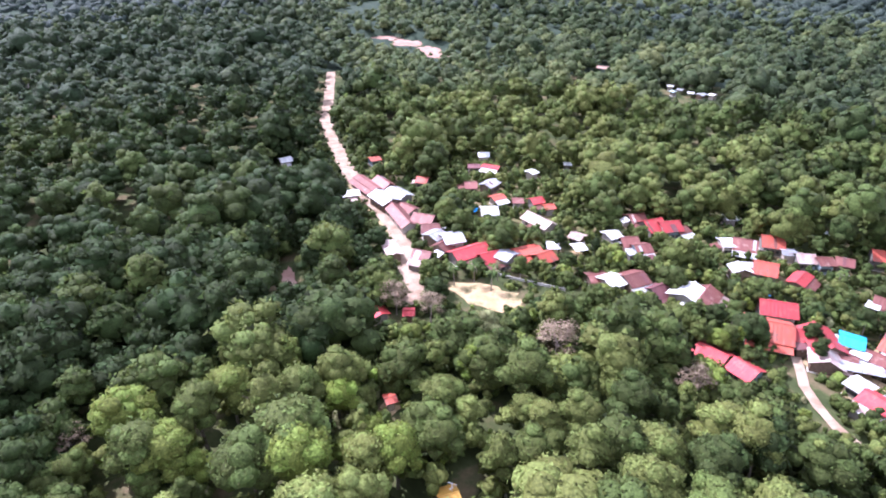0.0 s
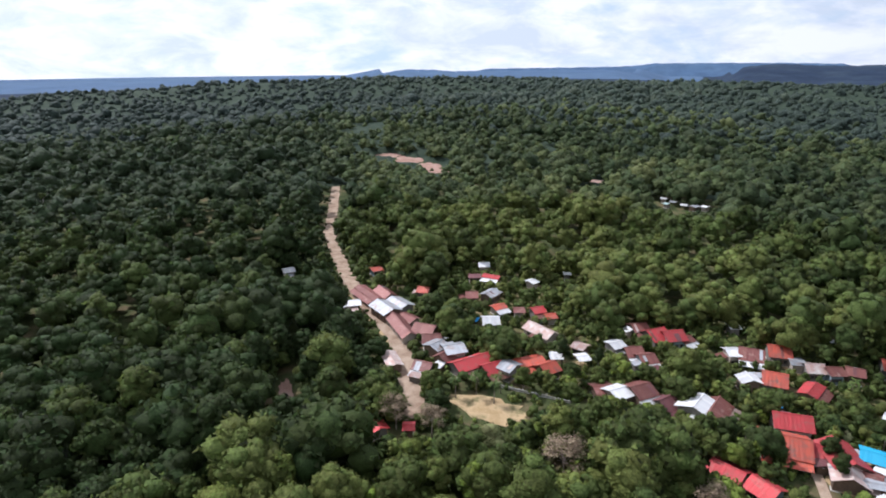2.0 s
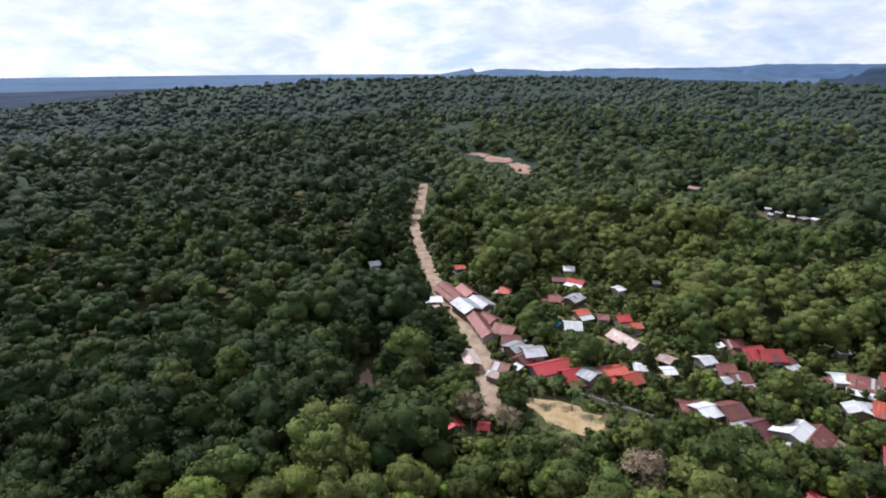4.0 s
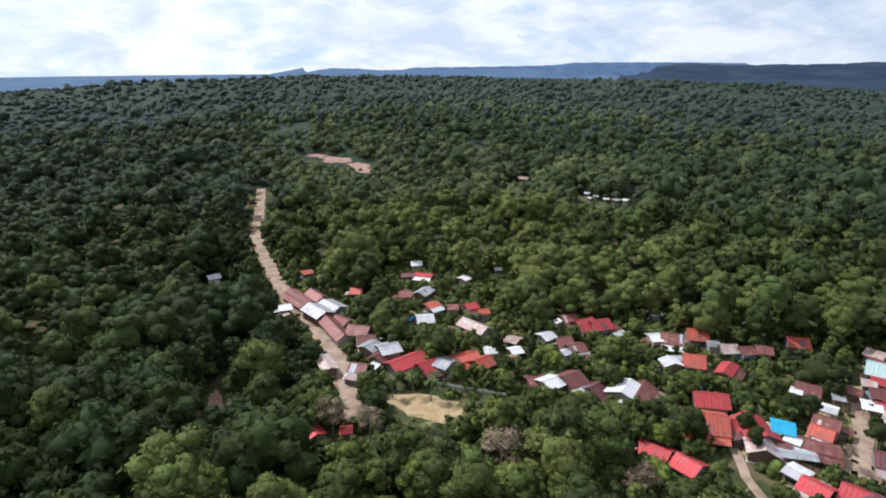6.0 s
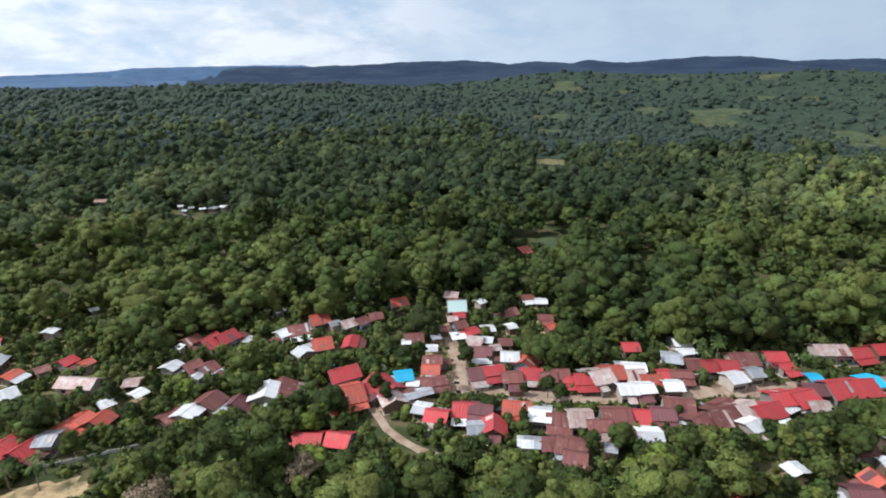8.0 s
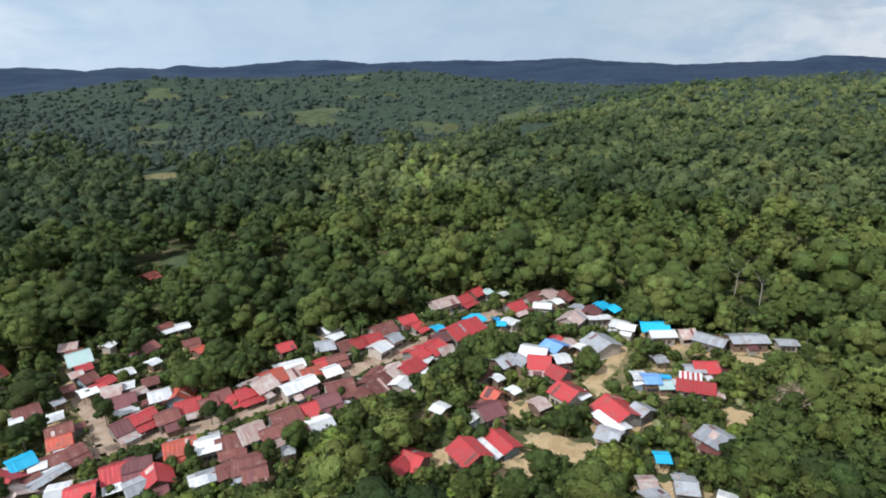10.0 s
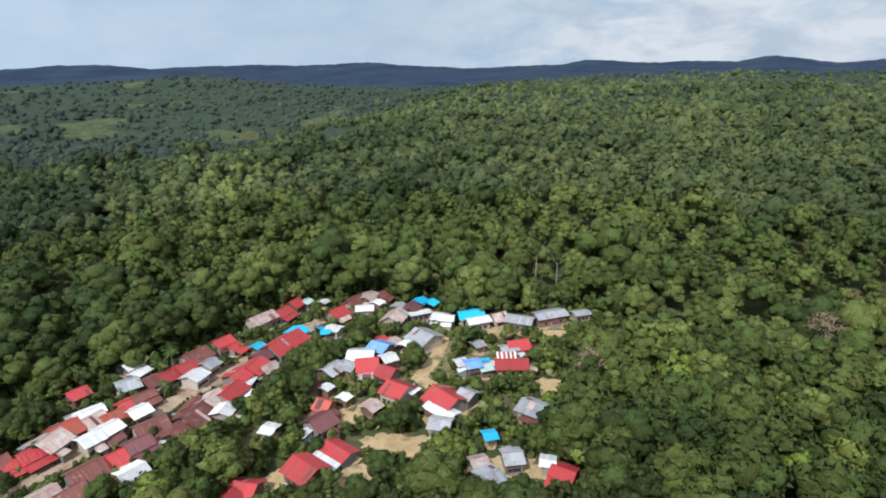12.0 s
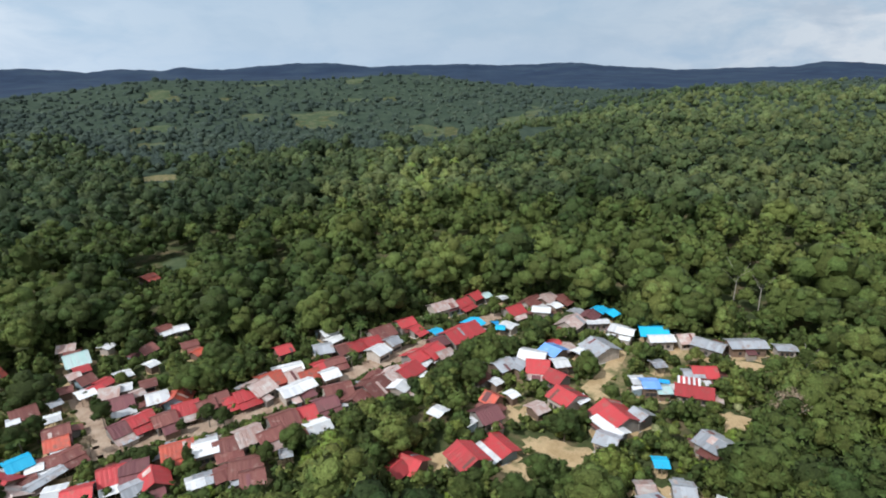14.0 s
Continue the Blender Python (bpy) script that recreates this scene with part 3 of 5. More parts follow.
    v = [(-a, -b, base), (a, -b, base), (a, b, base), (-a, b, base), (-a, -b, e2), (a, -b, e2), (a, b, e2), (-a, b, e2), (-a, 0, ridge - 0.12), (a, 0, ridge - 0.12)]
    f = [(3, 2, 1, 0), (0, 1, 5, 4), (2, 3, 7, 6), (1, 2, 6, 9, 5), (3, 0, 4, 8, 7), (4, 5, 9, 8), (6, 7, 8, 9)]
    part("wall", mesh_of("wall", v, f, wall), top)
    if base:
        me = mesh_of("post", *box(0.22, 0.22, base + 0.05, bev=0.04), CONCRETE)
        for px in (-a + 0.2, 0, a - 0.2):
            for py in (-b + 0.2, b - 0.2):
                part("post", me, top, pose(px, py, 0))
        v, f = [], []
        for k in range(9):
            bv, bf = box(1.1, 0.28, 0.05, 0, b + 0.2 + 0.26 * k, base - 0.05 - base * k / 9)
            f += [tuple(i + len(v) for i in q) for q in bf]
            v += bv
        part("stair", mesh_of("stair", v, f, TIMBER), top, pose(rnd.uniform(-a / 2, a / 2), 0, 0))
    else:
        part("plinth", mesh_of("plinth", *box(bl + 0.5, bw + 0.5, 0.16, bev=0.05), CONCRETE), top)
    # door and shuttered windows on the long sides
    v, f = box(0.95, 0.08, 2.0)
    door = part("door", mesh_of("door", v, f, TIMBER), top, pose(rnd.uniform(-a / 2, a / 2), b + 0.03, base + 0.17))
    pane = mesh_of("window", *box(0.9, 0.06, 1.0), DARK)
    hood = mesh_of("shutter", *box(0.44, 0.05, 1.04), TIMBER)
    for side in (-1, 1):
        for px in ([-a * 0.6, a * 0.6] if side > 0 else [-a * 0.55, 0.05, a * 0.55]):
            if e2 - base < 2.1 or a < 1.6:
                continue
            w = part("window", pane, top, pose(px, side * (b + 0.02), base + 0.95))
            part("shutter", hood, w, pose(-0.68, 0.02, -0.02))
    if extra and extra != "h":
        # lean-to on the side of the house that faces south-west
        nrm = Vector((-math.sin(radians(turn)), math.cos(radians(turn))))
        s = 0 if nrm.dot(Vector((-x, -y))) > 0 else 1
        me = slope_mesh(L * 0.96, 2.6, 0.7, 0.05, ROOFS[extra])
        edge = W / 2 - 0.25
        q = pose(0, 0, 0, 0, 0, 180 * s) @ pose(0, edge, eave - 0.12)
        lean = part("lean_to_roof", me, top, q, f"{ROOF_WORDS[extra]} sheet lean-to roof")
        me = mesh_of("post", *box(0.12, 0.12, eave - 0.8, bev=0.02), TIMBER)
        for px in (-a, 0, a):
            part("post", me, top, pose(0, 0, 0, 0, 0, 180 * s) @ pose(px, edge + 2.4, 0))
    # sheds of odd sheets leaned against the house
    for q in range(rnd.choice([0, 1, 1, 2]) if not small else 0):
        sl, run = rnd.uniform(2.4, 4.5), rnd.uniform(2.2, 3.4)
        c = rnd.choice("bbpgwm")
        me = slope_mesh(sl, run, rnd.uniform(0.4, 0.7), 0.05, ROOFS[c])
        ang = rnd.choice([90, 270, 0, 180])
        reach = (L if ang in (90, 270) else W) / 2 - 0.5
        hz = min(eave - 0.15, 2.9) if ang in (0, 180) else rnd.uniform(2.4, 2.9)
        slide = rnd.uniform(-1, 1) * (W if ang in (90, 270) else L) * 0.2
        base_m = pose(0, 0, 0, 0, 0, ang)
        part("shed_roof", me, top, base_m @ pose(slide, reach, hz), f"{ROOF_WORDS[c]} sheet shed roof")
        part("shed_wall", mesh_of("shed_wall", *box(sl - 0.4, run - 0.6, hz - 0.75), rnd.choice(WALLS)), top, base_m @ pose(slide, reach + run / 2 - 0.1, 0))
    KEEP.append((x, y, max(L, W) / 2))
    ROOF_POINTS.append((x, y, ridge, max(L, W) / 2))
    return top


# road row
house(-29.2, 211.1, -55, 17.0, 6.5, "b")
house(-22.8, 210.5, -57, 10.8, 6.5, "b")
house(-21.1, 194.5, -55, 11.6, 8.7, "g")
house(-16.5, 199.6, -50, 10.6, 7.6, "g")
house(-14.8, 181.7, -67, 20.3, 6.5, "b")
house(-12.6, 188.8, -45, 8.4, 6.5, "b")
house(-6.3, 177.8, -19, 8.0, 8.7, "b")
house(-4.0, 172.1, 1, 6.7, 7.6, "b")
house(-2.5, 166.1, 45, 6.1, 7.6, "g")
house(2.8, 162.9, 20, 7.0, 8.7, "g")
house(-0.1, 159.6, 51, 5.2, 6.5, "b")
house(8.2, 156.4, 30, 13.6, 9.8, "r")
house(14.0, 153.1, 26, 7.0, 8.7, "r")
house(18.8, 153.1, -40, 6.1, 7.6, "g")
house(25.6, 157.5, 22, 9.3, 7.6, "o")
house(30.3, 153.0, 31, 6.1, 7.6, "o")
house(-6.1, 153.8, -23, 6.0, 6.5, "b", "w")
house(-15.9, 158.6, -71, 9.7, 5.5, "p")
# far row
house(17.5, 241.5, 1, 5.2, 6.5, "w")
house(12.8, 229.5, 1, 5.5, 5.5, "m")
house(19.9, 228.6, -25, 7.9, 6.5, "r")
house(10.5, 207.9, 1, 5.2, 6.5, "b")
house(17.9, 208.6, 52, 7.7, 6.5, "g")
house(19.9, 197.6, 29, 5.7, 6.5, "o")
house(16.1, 184.9, 1, 6.5, 8.1, "w")
house(27.1, 194.6, 1, 4.4, 5.5, "b")
house(33.4, 193.3, 20, 5.2, 6.5, "r")
house(37.4, 189.5, 18, 4.4, 5.5, "o")
house(32.4, 177.5, -53, 12.2, 7.6, "p")
house(-7.9, 212.7, -15, 5.2, 6.5, "o")
house(-29.6, 238.5, 28, 5.0, 6.3, "o")
house(-66.5, 234.6, 27, 5.2, 6.5, "w")
house(-33.4, 199.4, 16, 5.2, 6.5, "w")
house(35.8, 222.4, 37, 4.4, 5.5, "w")
house(51.8, 231.5, 1, 3.4, 4.3, "w")
house(-16.6, 124.4, -61, 4.4, 5.5, "r")
house(-8.8, 124.3, 1, 3.3, 4.1, "r")
# middle row
house(43.2, 166.9, -40, 4.8, 6.0, "p")
house(42.0, 159.1, 12, 4.4, 5.5, "w")
house(34.1, 160.3, 1, 4.4, 5.5, "w")
house(53.9, 166.2, 24, 5.2, 6.5, "w")
house(58.4, 162.9, 9, 6.1, 7.6, "b", "w")
house(61.0, 158.1, 12, 5.6, 7.0, "b", "w")
house(65.5, 179.7, 12, 6.1, 7.6, "b")
house(69.1, 173.9, 20, 7.8, 9.8, "r")
house(74.1, 172.6, 10, 7.6, 9.5, "r")
house(78.0, 171.3, 28, 5.5, 6.9, "b")
house(97.9, 180.3, 1, 4.1, 5.1, "w")
house(88.7, 161.1, 1, 5.3, 6.7, "w")
house(93.7, 160.1, -23, 7.4, 9.2, "b", "w")
house(103.1, 162.1, -16, 6.9, 8.7, "o")
house(105.4, 156.1, -14, 4.4, 5.4, "g")
house(108.1, 152.2, -9, 5.7, 7.1, "p")
house(112.4, 150.0, 1, 5.2, 6.5, "b")
house(118.4, 149.7, -27, 5.2, 6.5, "b")
house(100.9, 140.9, 44, 8.7, 6.5, "r")
house(93.2, 145.9, -23, 7.0, 8.7, "o")
house(85.8, 145.3, -93, 5.2, 6.5, "w")
house(43.8, 142.2, 12, 6.1, 7.6, "b")
house(47.1, 138.9, 27, 6.1, 7.6, "w")
house(53.1, 139.5, 23, 7.0, 8.7, "b", "w")
house(59.0, 134.8, 31, 7.0, 8.7, "m")
house(65.9, 132.0, 48, 8.6, 9.8, "w")
house(69.7, 131.2, 50, 10.6, 9.8, "b")
# centre row
house(85.6, 115.6, -28, 5.6, 7.0, "r", "w")
house(131.6, 152.5, -22, 7.0, 8.7, "o")
house(216.4, 158.5, -19, 6.3, 7.6, "o")
# street row
house(90.4, 112.0, -94, 10.6, 8.7, "r")
# north row
house(160.9, 54.8, -45, 5.9, 7.3, "b")
house(163.4, 51.5, -41, 6.1, 7.6, "r")
house(166.5, 47.2, -43, 6.1, 7.6, "r")
house(173.0, 45.6, -43, 8.8, 9.8, "b")
house(160.6, 43.3, -32, 6.1, 7.6, "w")
house(167.0, 40.2, -37, 5.2, 6.5, "g")
# south row
house(133.5, 42.5, -14, 6.1, 7.6, "b")
house(140.0, 39.5, -29, 9.0, 10.9, "b")
house(144.8, 40.4, -14, 6.1, 7.6, "b")
house(145.8, 35.9, -25, 7.0, 8.7, "p")
house(148.9, 31.9, -26, 8.7, 10.9, "r")
house(140.1, 32.1, -19, 5.6, 6.5, "w")
house(157.4, 30.9, -35, 7.0, 8.7, "r")
house(161.8, 26.8, -29, 7.8, 9.8, "r")
house(155.3, 28.3, -18, 4.8, 5.5, "w")
house(160.8, 22.7, -46, 5.9, 6.5, "p")
house(168.9, 25.9, -45, 6.2, 7.6, "m")
house(176.5, 19.1, -40, 14.5, 10.9, "r")
house(183.6, 15.4, -35, 6.1, 7.6, "t")
house(176.4, 27.1, -44, 4.4, 5.5, "t")
# east row
house(181.9, 39.1, -44, 7.0, 8.7, "r")
house(178.4, 35.0, -33, 5.2, 6.5, "r")
house(196.4, 28.1, -49, 10.2, 8.7, "p")
house(201.3, 21.7, -36, 7.7, 8.7, "r")
house(208.5, 17.4, -34, 6.1, 7.6, "r")
house(197.5, 24.4, -44, 6.0, 5.5, "m")
house(210.4, 13.1, -41, 4.4, 5.5, "G")
house(197.4, 2.0, -48, 7.8, 9.8, "r")
house(208.1, 6.4, -47, 3.6, 4.4, "w")
house(205.5, -4.4, -33, 9.2, 9.8, "b")
house(197.0, -8.1, -95, 7.1, 6.5, "w")
house(203.2, -13.2, -44, 4.4, 5.5, "w")
house(208.6, -10.0, -29, 8.2, 7.6, "p")
house(210.7, -15.2, -31, 6.9, 7.6, "b")
house(184.3, 3.2, -123, 5.9, 5.5, "w")
house(181.8, 6.0, -90, 3.4, 4.2, "t")
house(187.6, -17.8, -30, 9.6, 8.7, "p")
house(198.2, -20.6, -40, 5.1, 5.5, "g")
house(194.4, -24.7, -25, 8.1, 7.6, "m")
house(198.7, -28.6, -38, 5.5, 6.5, "t")
house(196.6, -32.0, -41, 5.2, 6.5, "t")
house(190.1, -27.1, -77, 8.5, 4.4, "w")
house(184.3, -33.6, -118, 6.1, 7.6, "w")
# lower row
house(170.1, -25.6, -147, 9.5, 10.9, "g")
house(154.8, 4.5, -46, 7.0, 8.7, "g")
house(156.0, 1.1, -21, 6.2, 7.6, "g")
house(161.7, -4.7, -105, 8.6, 8.7, "w")
house(165.4, -10.9, -131, 7.0, 8.7, "B")
house(172.7, -11.5, -48, 4.4, 5.5, "r")
house(170.5, -15.1, -41, 5.1, 6.3, "p")
house(156.5, -6.1, -93, 7.4, 9.3, "r", "p")
house(151.5, -11.6, -132, 6.2, 7.8, "r")
house(158.4, -12.6, -71, 5.2, 6.5, "w")
house(140.5, -13.4, -135, 7.8, 9.8, "r")
house(140.7, -16.6, -47, 4.4, 5.5, "w")
house(167.5, -19.3, -44, 4.4, 5.5, "w")
house(138.0, 6.3, -125, 5.2, 6.5, "o")
house(129.6, 7.5, -50, 7.0, 8.7, "m", "h")
house(148.3, 9.3, -143, 4.6, 5.8, "b")
house(146.6, 5.9, -42, 3.5, 4.4, "w")
house(140.5, 1.2, -46, 3.4, 4.2, "w")
house(135.4, -5.7, -50, 4.9, 6.1, "p")
house(130.2, 19.9, -117, 4.4, 5.5, "w")
house(109.3, 23.1, -113, 6.4, 8.0, "r")
house(106.1, 26.3, -29, 5.3, 6.6, "r")
house(133.5, -25.3, -149, 10.6, 13.1, "r")
# end row
house(129.1, -23.3, -145, 9.9, 5.5, "w")
house(122.8, -21.9, -115, 6.1, 6.5, "g")
house(134.1, -31.5, -140, 5.2, 6.5, "g")
house(116.1, -32.7, -88, 3.8, 4.7, "t")
house(152.1, -33.9, -80, 4.4, 5.5, "w")
house(149.4, -36.6, -83, 5.2, 6.5, "B")
house(148.2, -40.0, -80, 4.4, 5.5, "G")
house(159.4, -53.6, -86, 7.8, 9.8, "r")
house(148.0, -48.1, -101, 10.5, 7.6, "r")
house(157.8, -50.3, -86, 5.9, 5.5, "g")
house(162.4, -41.5, -73, 4.4, 5.5, "g")
house(123.9, -46.3, -139, 7.0, 8.7, "g")
house(121.2, -45.0, -133, 4.8, 5.5, "b")
house(106.8, -35.4, -92, 5.2, 6.5, "g")
house(107.5, -27.8, -84, 4.5, 5.7, "p")
house(101.6, -28.5, -71, 5.6, 7.0, "g")
house(104.0, -42.9, -115, 4.0, 5.0, "w")
house(100.4, -45.2, -131, 5.9, 7.4, "r")
house(182.9, -44.0, -89, 9.6, 8.7, "t")
house(182.4, -35.3, -110, 6.2, 6.5, "w")
house(178.7, -45.5, -79, 8.9, 6.5, "w")
house(180.4, -53.5, -76, 6.1, 7.6, "p")
house(176.1, -59.9, -124, 10.0, 7.6, "g")
house(177.6, -71.2, -82, 12.2, 7.6, "g")
house(177.3, -82.8, -88, 6.7, 5.5, "g")
# near row
house(112.4, 10.6, -140, 8.9, 8.7, "r")
house(118.7, 3.4, -141, 9.1, 7.6, "r")
# compound row
house(62.6, 107.5, -48, 7.6, 7.6, "r")
house(67.9, 102.1, -59, 6.6, 7.6, "r")
house(86.6, 125.7, -17, 9.3, 8.7, "r")
house(80.2, 117.1, -24, 11.3, 14.2, "o")
# shrine row
house(1.0, 68.7, 18, 4.1, 5.1, "y")
house(-11.1, 92.7, 24, 2.8, 3.4, "o")
# hamlet row
house(147.9, 385.2, -21, 4.4, 5.5, "w")
house(150.5, 374.2, -41, 4.6, 5.5, "g")
house(153.6, 365.2, -23, 4.4, 5.5, "w")
house(158.8, 361.5, 37, 6.7, 5.5, "g")
house(165.4, 360.4, -57, 4.4, 5.5, "w")
house(144.0, 368.4, -67, 4.1, 4.4, "G")
house(-98.5, 703.6, 72, 14.3, 5.5, "g")
house(-81.5, 736.3, 48, 9.9, 5.5, "g")
# corner row
house(150.9, 143.0, -60, 5.7, 7.1, "p")
house(148.7, 139.4, -63, 4.9, 6.1, "b")
house(144.5, 134.7, -41, 7.3, 9.2, "G")
house(140.0, 129.5, -40, 4.9, 6.1, "r")
house(133.7, 123.5, -22, 5.1, 6.4, "b")
house(136.0, 128.9, -36, 4.0, 5.0, "p")
house(127.5, 118.4, -35, 4.9, 6.1, "w")
house(133.8, 117.6, -22, 4.7, 5.9, "r")
house(130.4, 117.9, -27, 4.0, 4.9, "r")
house(138.3, 114.7, -36, 5.0, 6.2, "w")
house(128.6, 111.7, -63, 5.7, 7.1, "p")
house(131.6, 109.3, -55, 4.1, 5.1, "w")
house(124.6, 105.6, -48, 6.5, 8.2, "m", "w")
house(129.5, 104.1, -35, 3.7, 4.7, "p")
house(127.3, 96.7, -50, 6.0, 7.6, "w")
house(128.8, 91.6, 13, 6.6, 8.2, "o")
house(124.3, 86.7, -52, 7.2, 9.0, "r")
house(118.6, 89.4, -42, 6.2, 7.8, "b")
house(125.7, 81.9, -43, 5.3, 6.6, "b")
house(129.5, 80.3, -45, 5.6, 6.9, "b")
house(113.8, 98.2, -34, 6.4, 8.0, "m", "p")
house(117.6, 95.3, -35, 6.7, 8.4, "r")
house(107.9, 79.2, -54, 7.9, 9.9, "o")
house(108.6, 72.5, -59, 6.1, 7.6, "w")
house(110.6, 68.1, -56, 6.8, 8.5, "b")
house(101.0, 64.6, -40, 4.9, 6.2, "b")
house(97.9, 88.8, -52, 6.4, 8.0, "r", "w")
house(100.6, 85.1, -60, 6.5, 8.1, "m")
house(93.8, 81.1, -41, 5.0, 6.3, "g")
house(97.0, 78.2, -140, 7.3, 9.2, "r")
house(90.6, 91.5, -61, 6.5, 8.1, "r")
house(90.5, 97.0, -61, 4.9, 6.1, "w")
house(97.4, 111.7, -35, 5.7, 7.1, "t")
house(97.6, 107.8, -50, 3.9, 4.9, "w")
house(100.0, 106.4, -45, 5.5, 6.9, "b")
house(92.6, 105.9, -39, 5.3, 6.6, "b")
house(94.0, 102.4, -20, 9.4, 4.1, "g")
house(88.2, 105.7, -116, 6.5, 8.2, "p")
house(95.0, 112.4, -53, 3.6, 4.6, "w")
house(106.2, 109.4, -48, 5.7, 7.1, "o")
house(103.3, 103.8, -32, 5.7, 7.1, "b")
house(110.2, 112.8, -47, 6.5, 8.2, "b")
house(115.5, 118.4, -47, 4.1, 5.1, "w")
house(112.8, 127.3, -44, 3.3, 4.1, "w")
house(116.7, 127.9, -39, 6.5, 8.2, "b")
house(121.8, 123.0, -32, 3.5, 4.4, "g")
house(128.6, 125.5, -50, 4.1, 5.1, "b")
house(153.3, 117.4, -19, 5.7, 7.1, "b")
house(169.2, 121.5, -35, 5.7, 7.1, "b")
house(169.6, 115.1, -50, 4.9, 6.1, "w")
house(159.1, 105.9, -47, 5.7, 7.1, "b")
house(154.2, 100.2, -21, 4.4, 5.5, "o")
house(134.9, 104.5, -51, 4.8, 6.0, "b")
house(144.9, 110.0, -24, 3.8, 4.8, "w")
house(154.0, 131.5, -10, 4.1, 5.1, "w")
house(129.8, 76.8, -48, 5.4, 6.7, "r")
house(132.0, 73.8, -45, 6.7, 8.4, "r")
house(135.4, 71.4, -27, 7.5, 9.4, "p")
house(139.7, 69.8, -43, 7.3, 9.2, "o")
house(141.2, 66.2, -45, 4.4, 5.5, "r")
house(147.3, 67.7, -54, 9.5, 6.1, "w")
house(143.4, 64.7, -39, 6.5, 8.2, "p")
house(144.2, 60.0, -47, 6.5, 8.2, "o")
house(150.4, 58.9, -42, 5.0, 6.1, "r")
house(153.4, 55.4, -51, 6.9, 7.1, "b")
house(144.7, 54.0, -46, 5.7, 7.1, "w")
house(134.2, 61.9, -44, 5.6, 7.0, "w")
house(138.4, 59.2, -40, 5.7, 7.1, "w")
house(158.0, 73.5, -46, 5.7, 7.1, "r")
house(159.6, 60.9, -62, 6.5, 8.2, "g")
house(171.2, 63.3, -43, 5.7, 7.1, "w")
house(167.3, 59.8, -33, 6.1, 5.1, "w")
house(136.3, 48.8, -58, 8.2, 10.2, "b")
house(130.5, 50.5, -51, 7.1, 8.9, "m")
house(125.5, 55.1, -51, 7.3, 9.2, "r")
house(119.2, 48.3, -51, 6.4, 8.0, "w")
house(121.3, 58.6, -47, 7.6, 9.5, "b", "p")
house(115.3, 59.6, -46, 6.5, 8.2, "b")
house(114.1, 64.4, -46, 6.9, 8.6, "p")
house(103.9, 60.0, -65, 7.9, 8.2, "b")
house(100.5, 57.0, -60, 5.7, 7.1, "b")
house(109.1, 52.8, -60, 3.3, 4.1, "g")
house(97.3, 68.7, -50, 4.1, 5.1, "w")
house(98.5, 67.5, -56, 4.3, 5.3, "g")

# ---- trodden sandy ground about the houses ----
def yards():
    rnd = random.Random(8)
    verts, faces = [], []
    for n, (x, y, h, reach) in enumerate(ROOF_POINTS):
        if math.hypot(x, y) > 260 or math.hypot(x, y) < 90:
            continue
        z = 0.06 + 0.0009 * n
        base, m = len(verts), 14
        verts.append((x, y, float(ground_height(x, y)) + z))
        for k in range(m):
            q = (reach + 0.6) * rnd.uniform(0.6, 1.15)
            px, py = x + q * math.cos(k * math.tau / m), y + q * math.sin(k * math.tau / m)
            verts.append((px, py, float(ground_height(px, py)) + z))
        faces += [(base, base + 1 + k, base + 1 + (k + 1) % m) for k in range(m)]
    return mesh_of("yard_ground", verts, faces, YARD)


tagged(new("yard_ground", yards()), "trodden sandy ground with weeds about the houses", "ground", kind="structure")


# ---- garden wall, antenna, tarpaulin ----
def garden_wall(x0, y0, x1, y1, h):
    L = math.hypot(x1 - x0, y1 - y0)
    turn = math.degrees(math.atan2(y1 - y0, x1 - x0))
    top = tagged(empty("garden_wall", pose(x0, y0, float(ground_height(x0, y0)), 0, 0, turn)), "long low whitewashed garden wall with posts", "wall")
    OPEN_POINTS.extend((x0 + (x1 - x0) * k / 12, y0 + (y1 - y0) * k / 12) for k in range(13))
    n = max(2, round(L / 3.2))
    panel = mesh_of("panel", *box(L / n - 0.26, 0.14, h, bev=0.03), CONCRETE)
    post = mesh_of("post", *box(0.26, 0.26, h + 0.25, bev=0.05), CONCRETE)
    for k in range(n + 1):
        part("post", post, top, pose(L * k / n, 0, 0))
        if k < n:
            part("panel", panel, top, pose(L * (k + 0.5) / n, 0, 0))


def antenna(x, y, z):
    top = tagged(empty("roof_antenna", pose(x, y, z, 0, 0, 30)), "thin pale metal roof antenna with crossed rods", "antenna")
    part("mast", mesh_of("mast", *box(0.07, 0.07, 2.6, bev=0.02), STEEL), top)
    rod = mesh_of("rod", *box(1.9, 0.05, 0.05), STEEL)
    for k, a in enumerate((10, 40, 75, 120)):
        part("rod", rod, top, pose(0, 0, 1.2 + 0.38 * k, 0, 12, a))


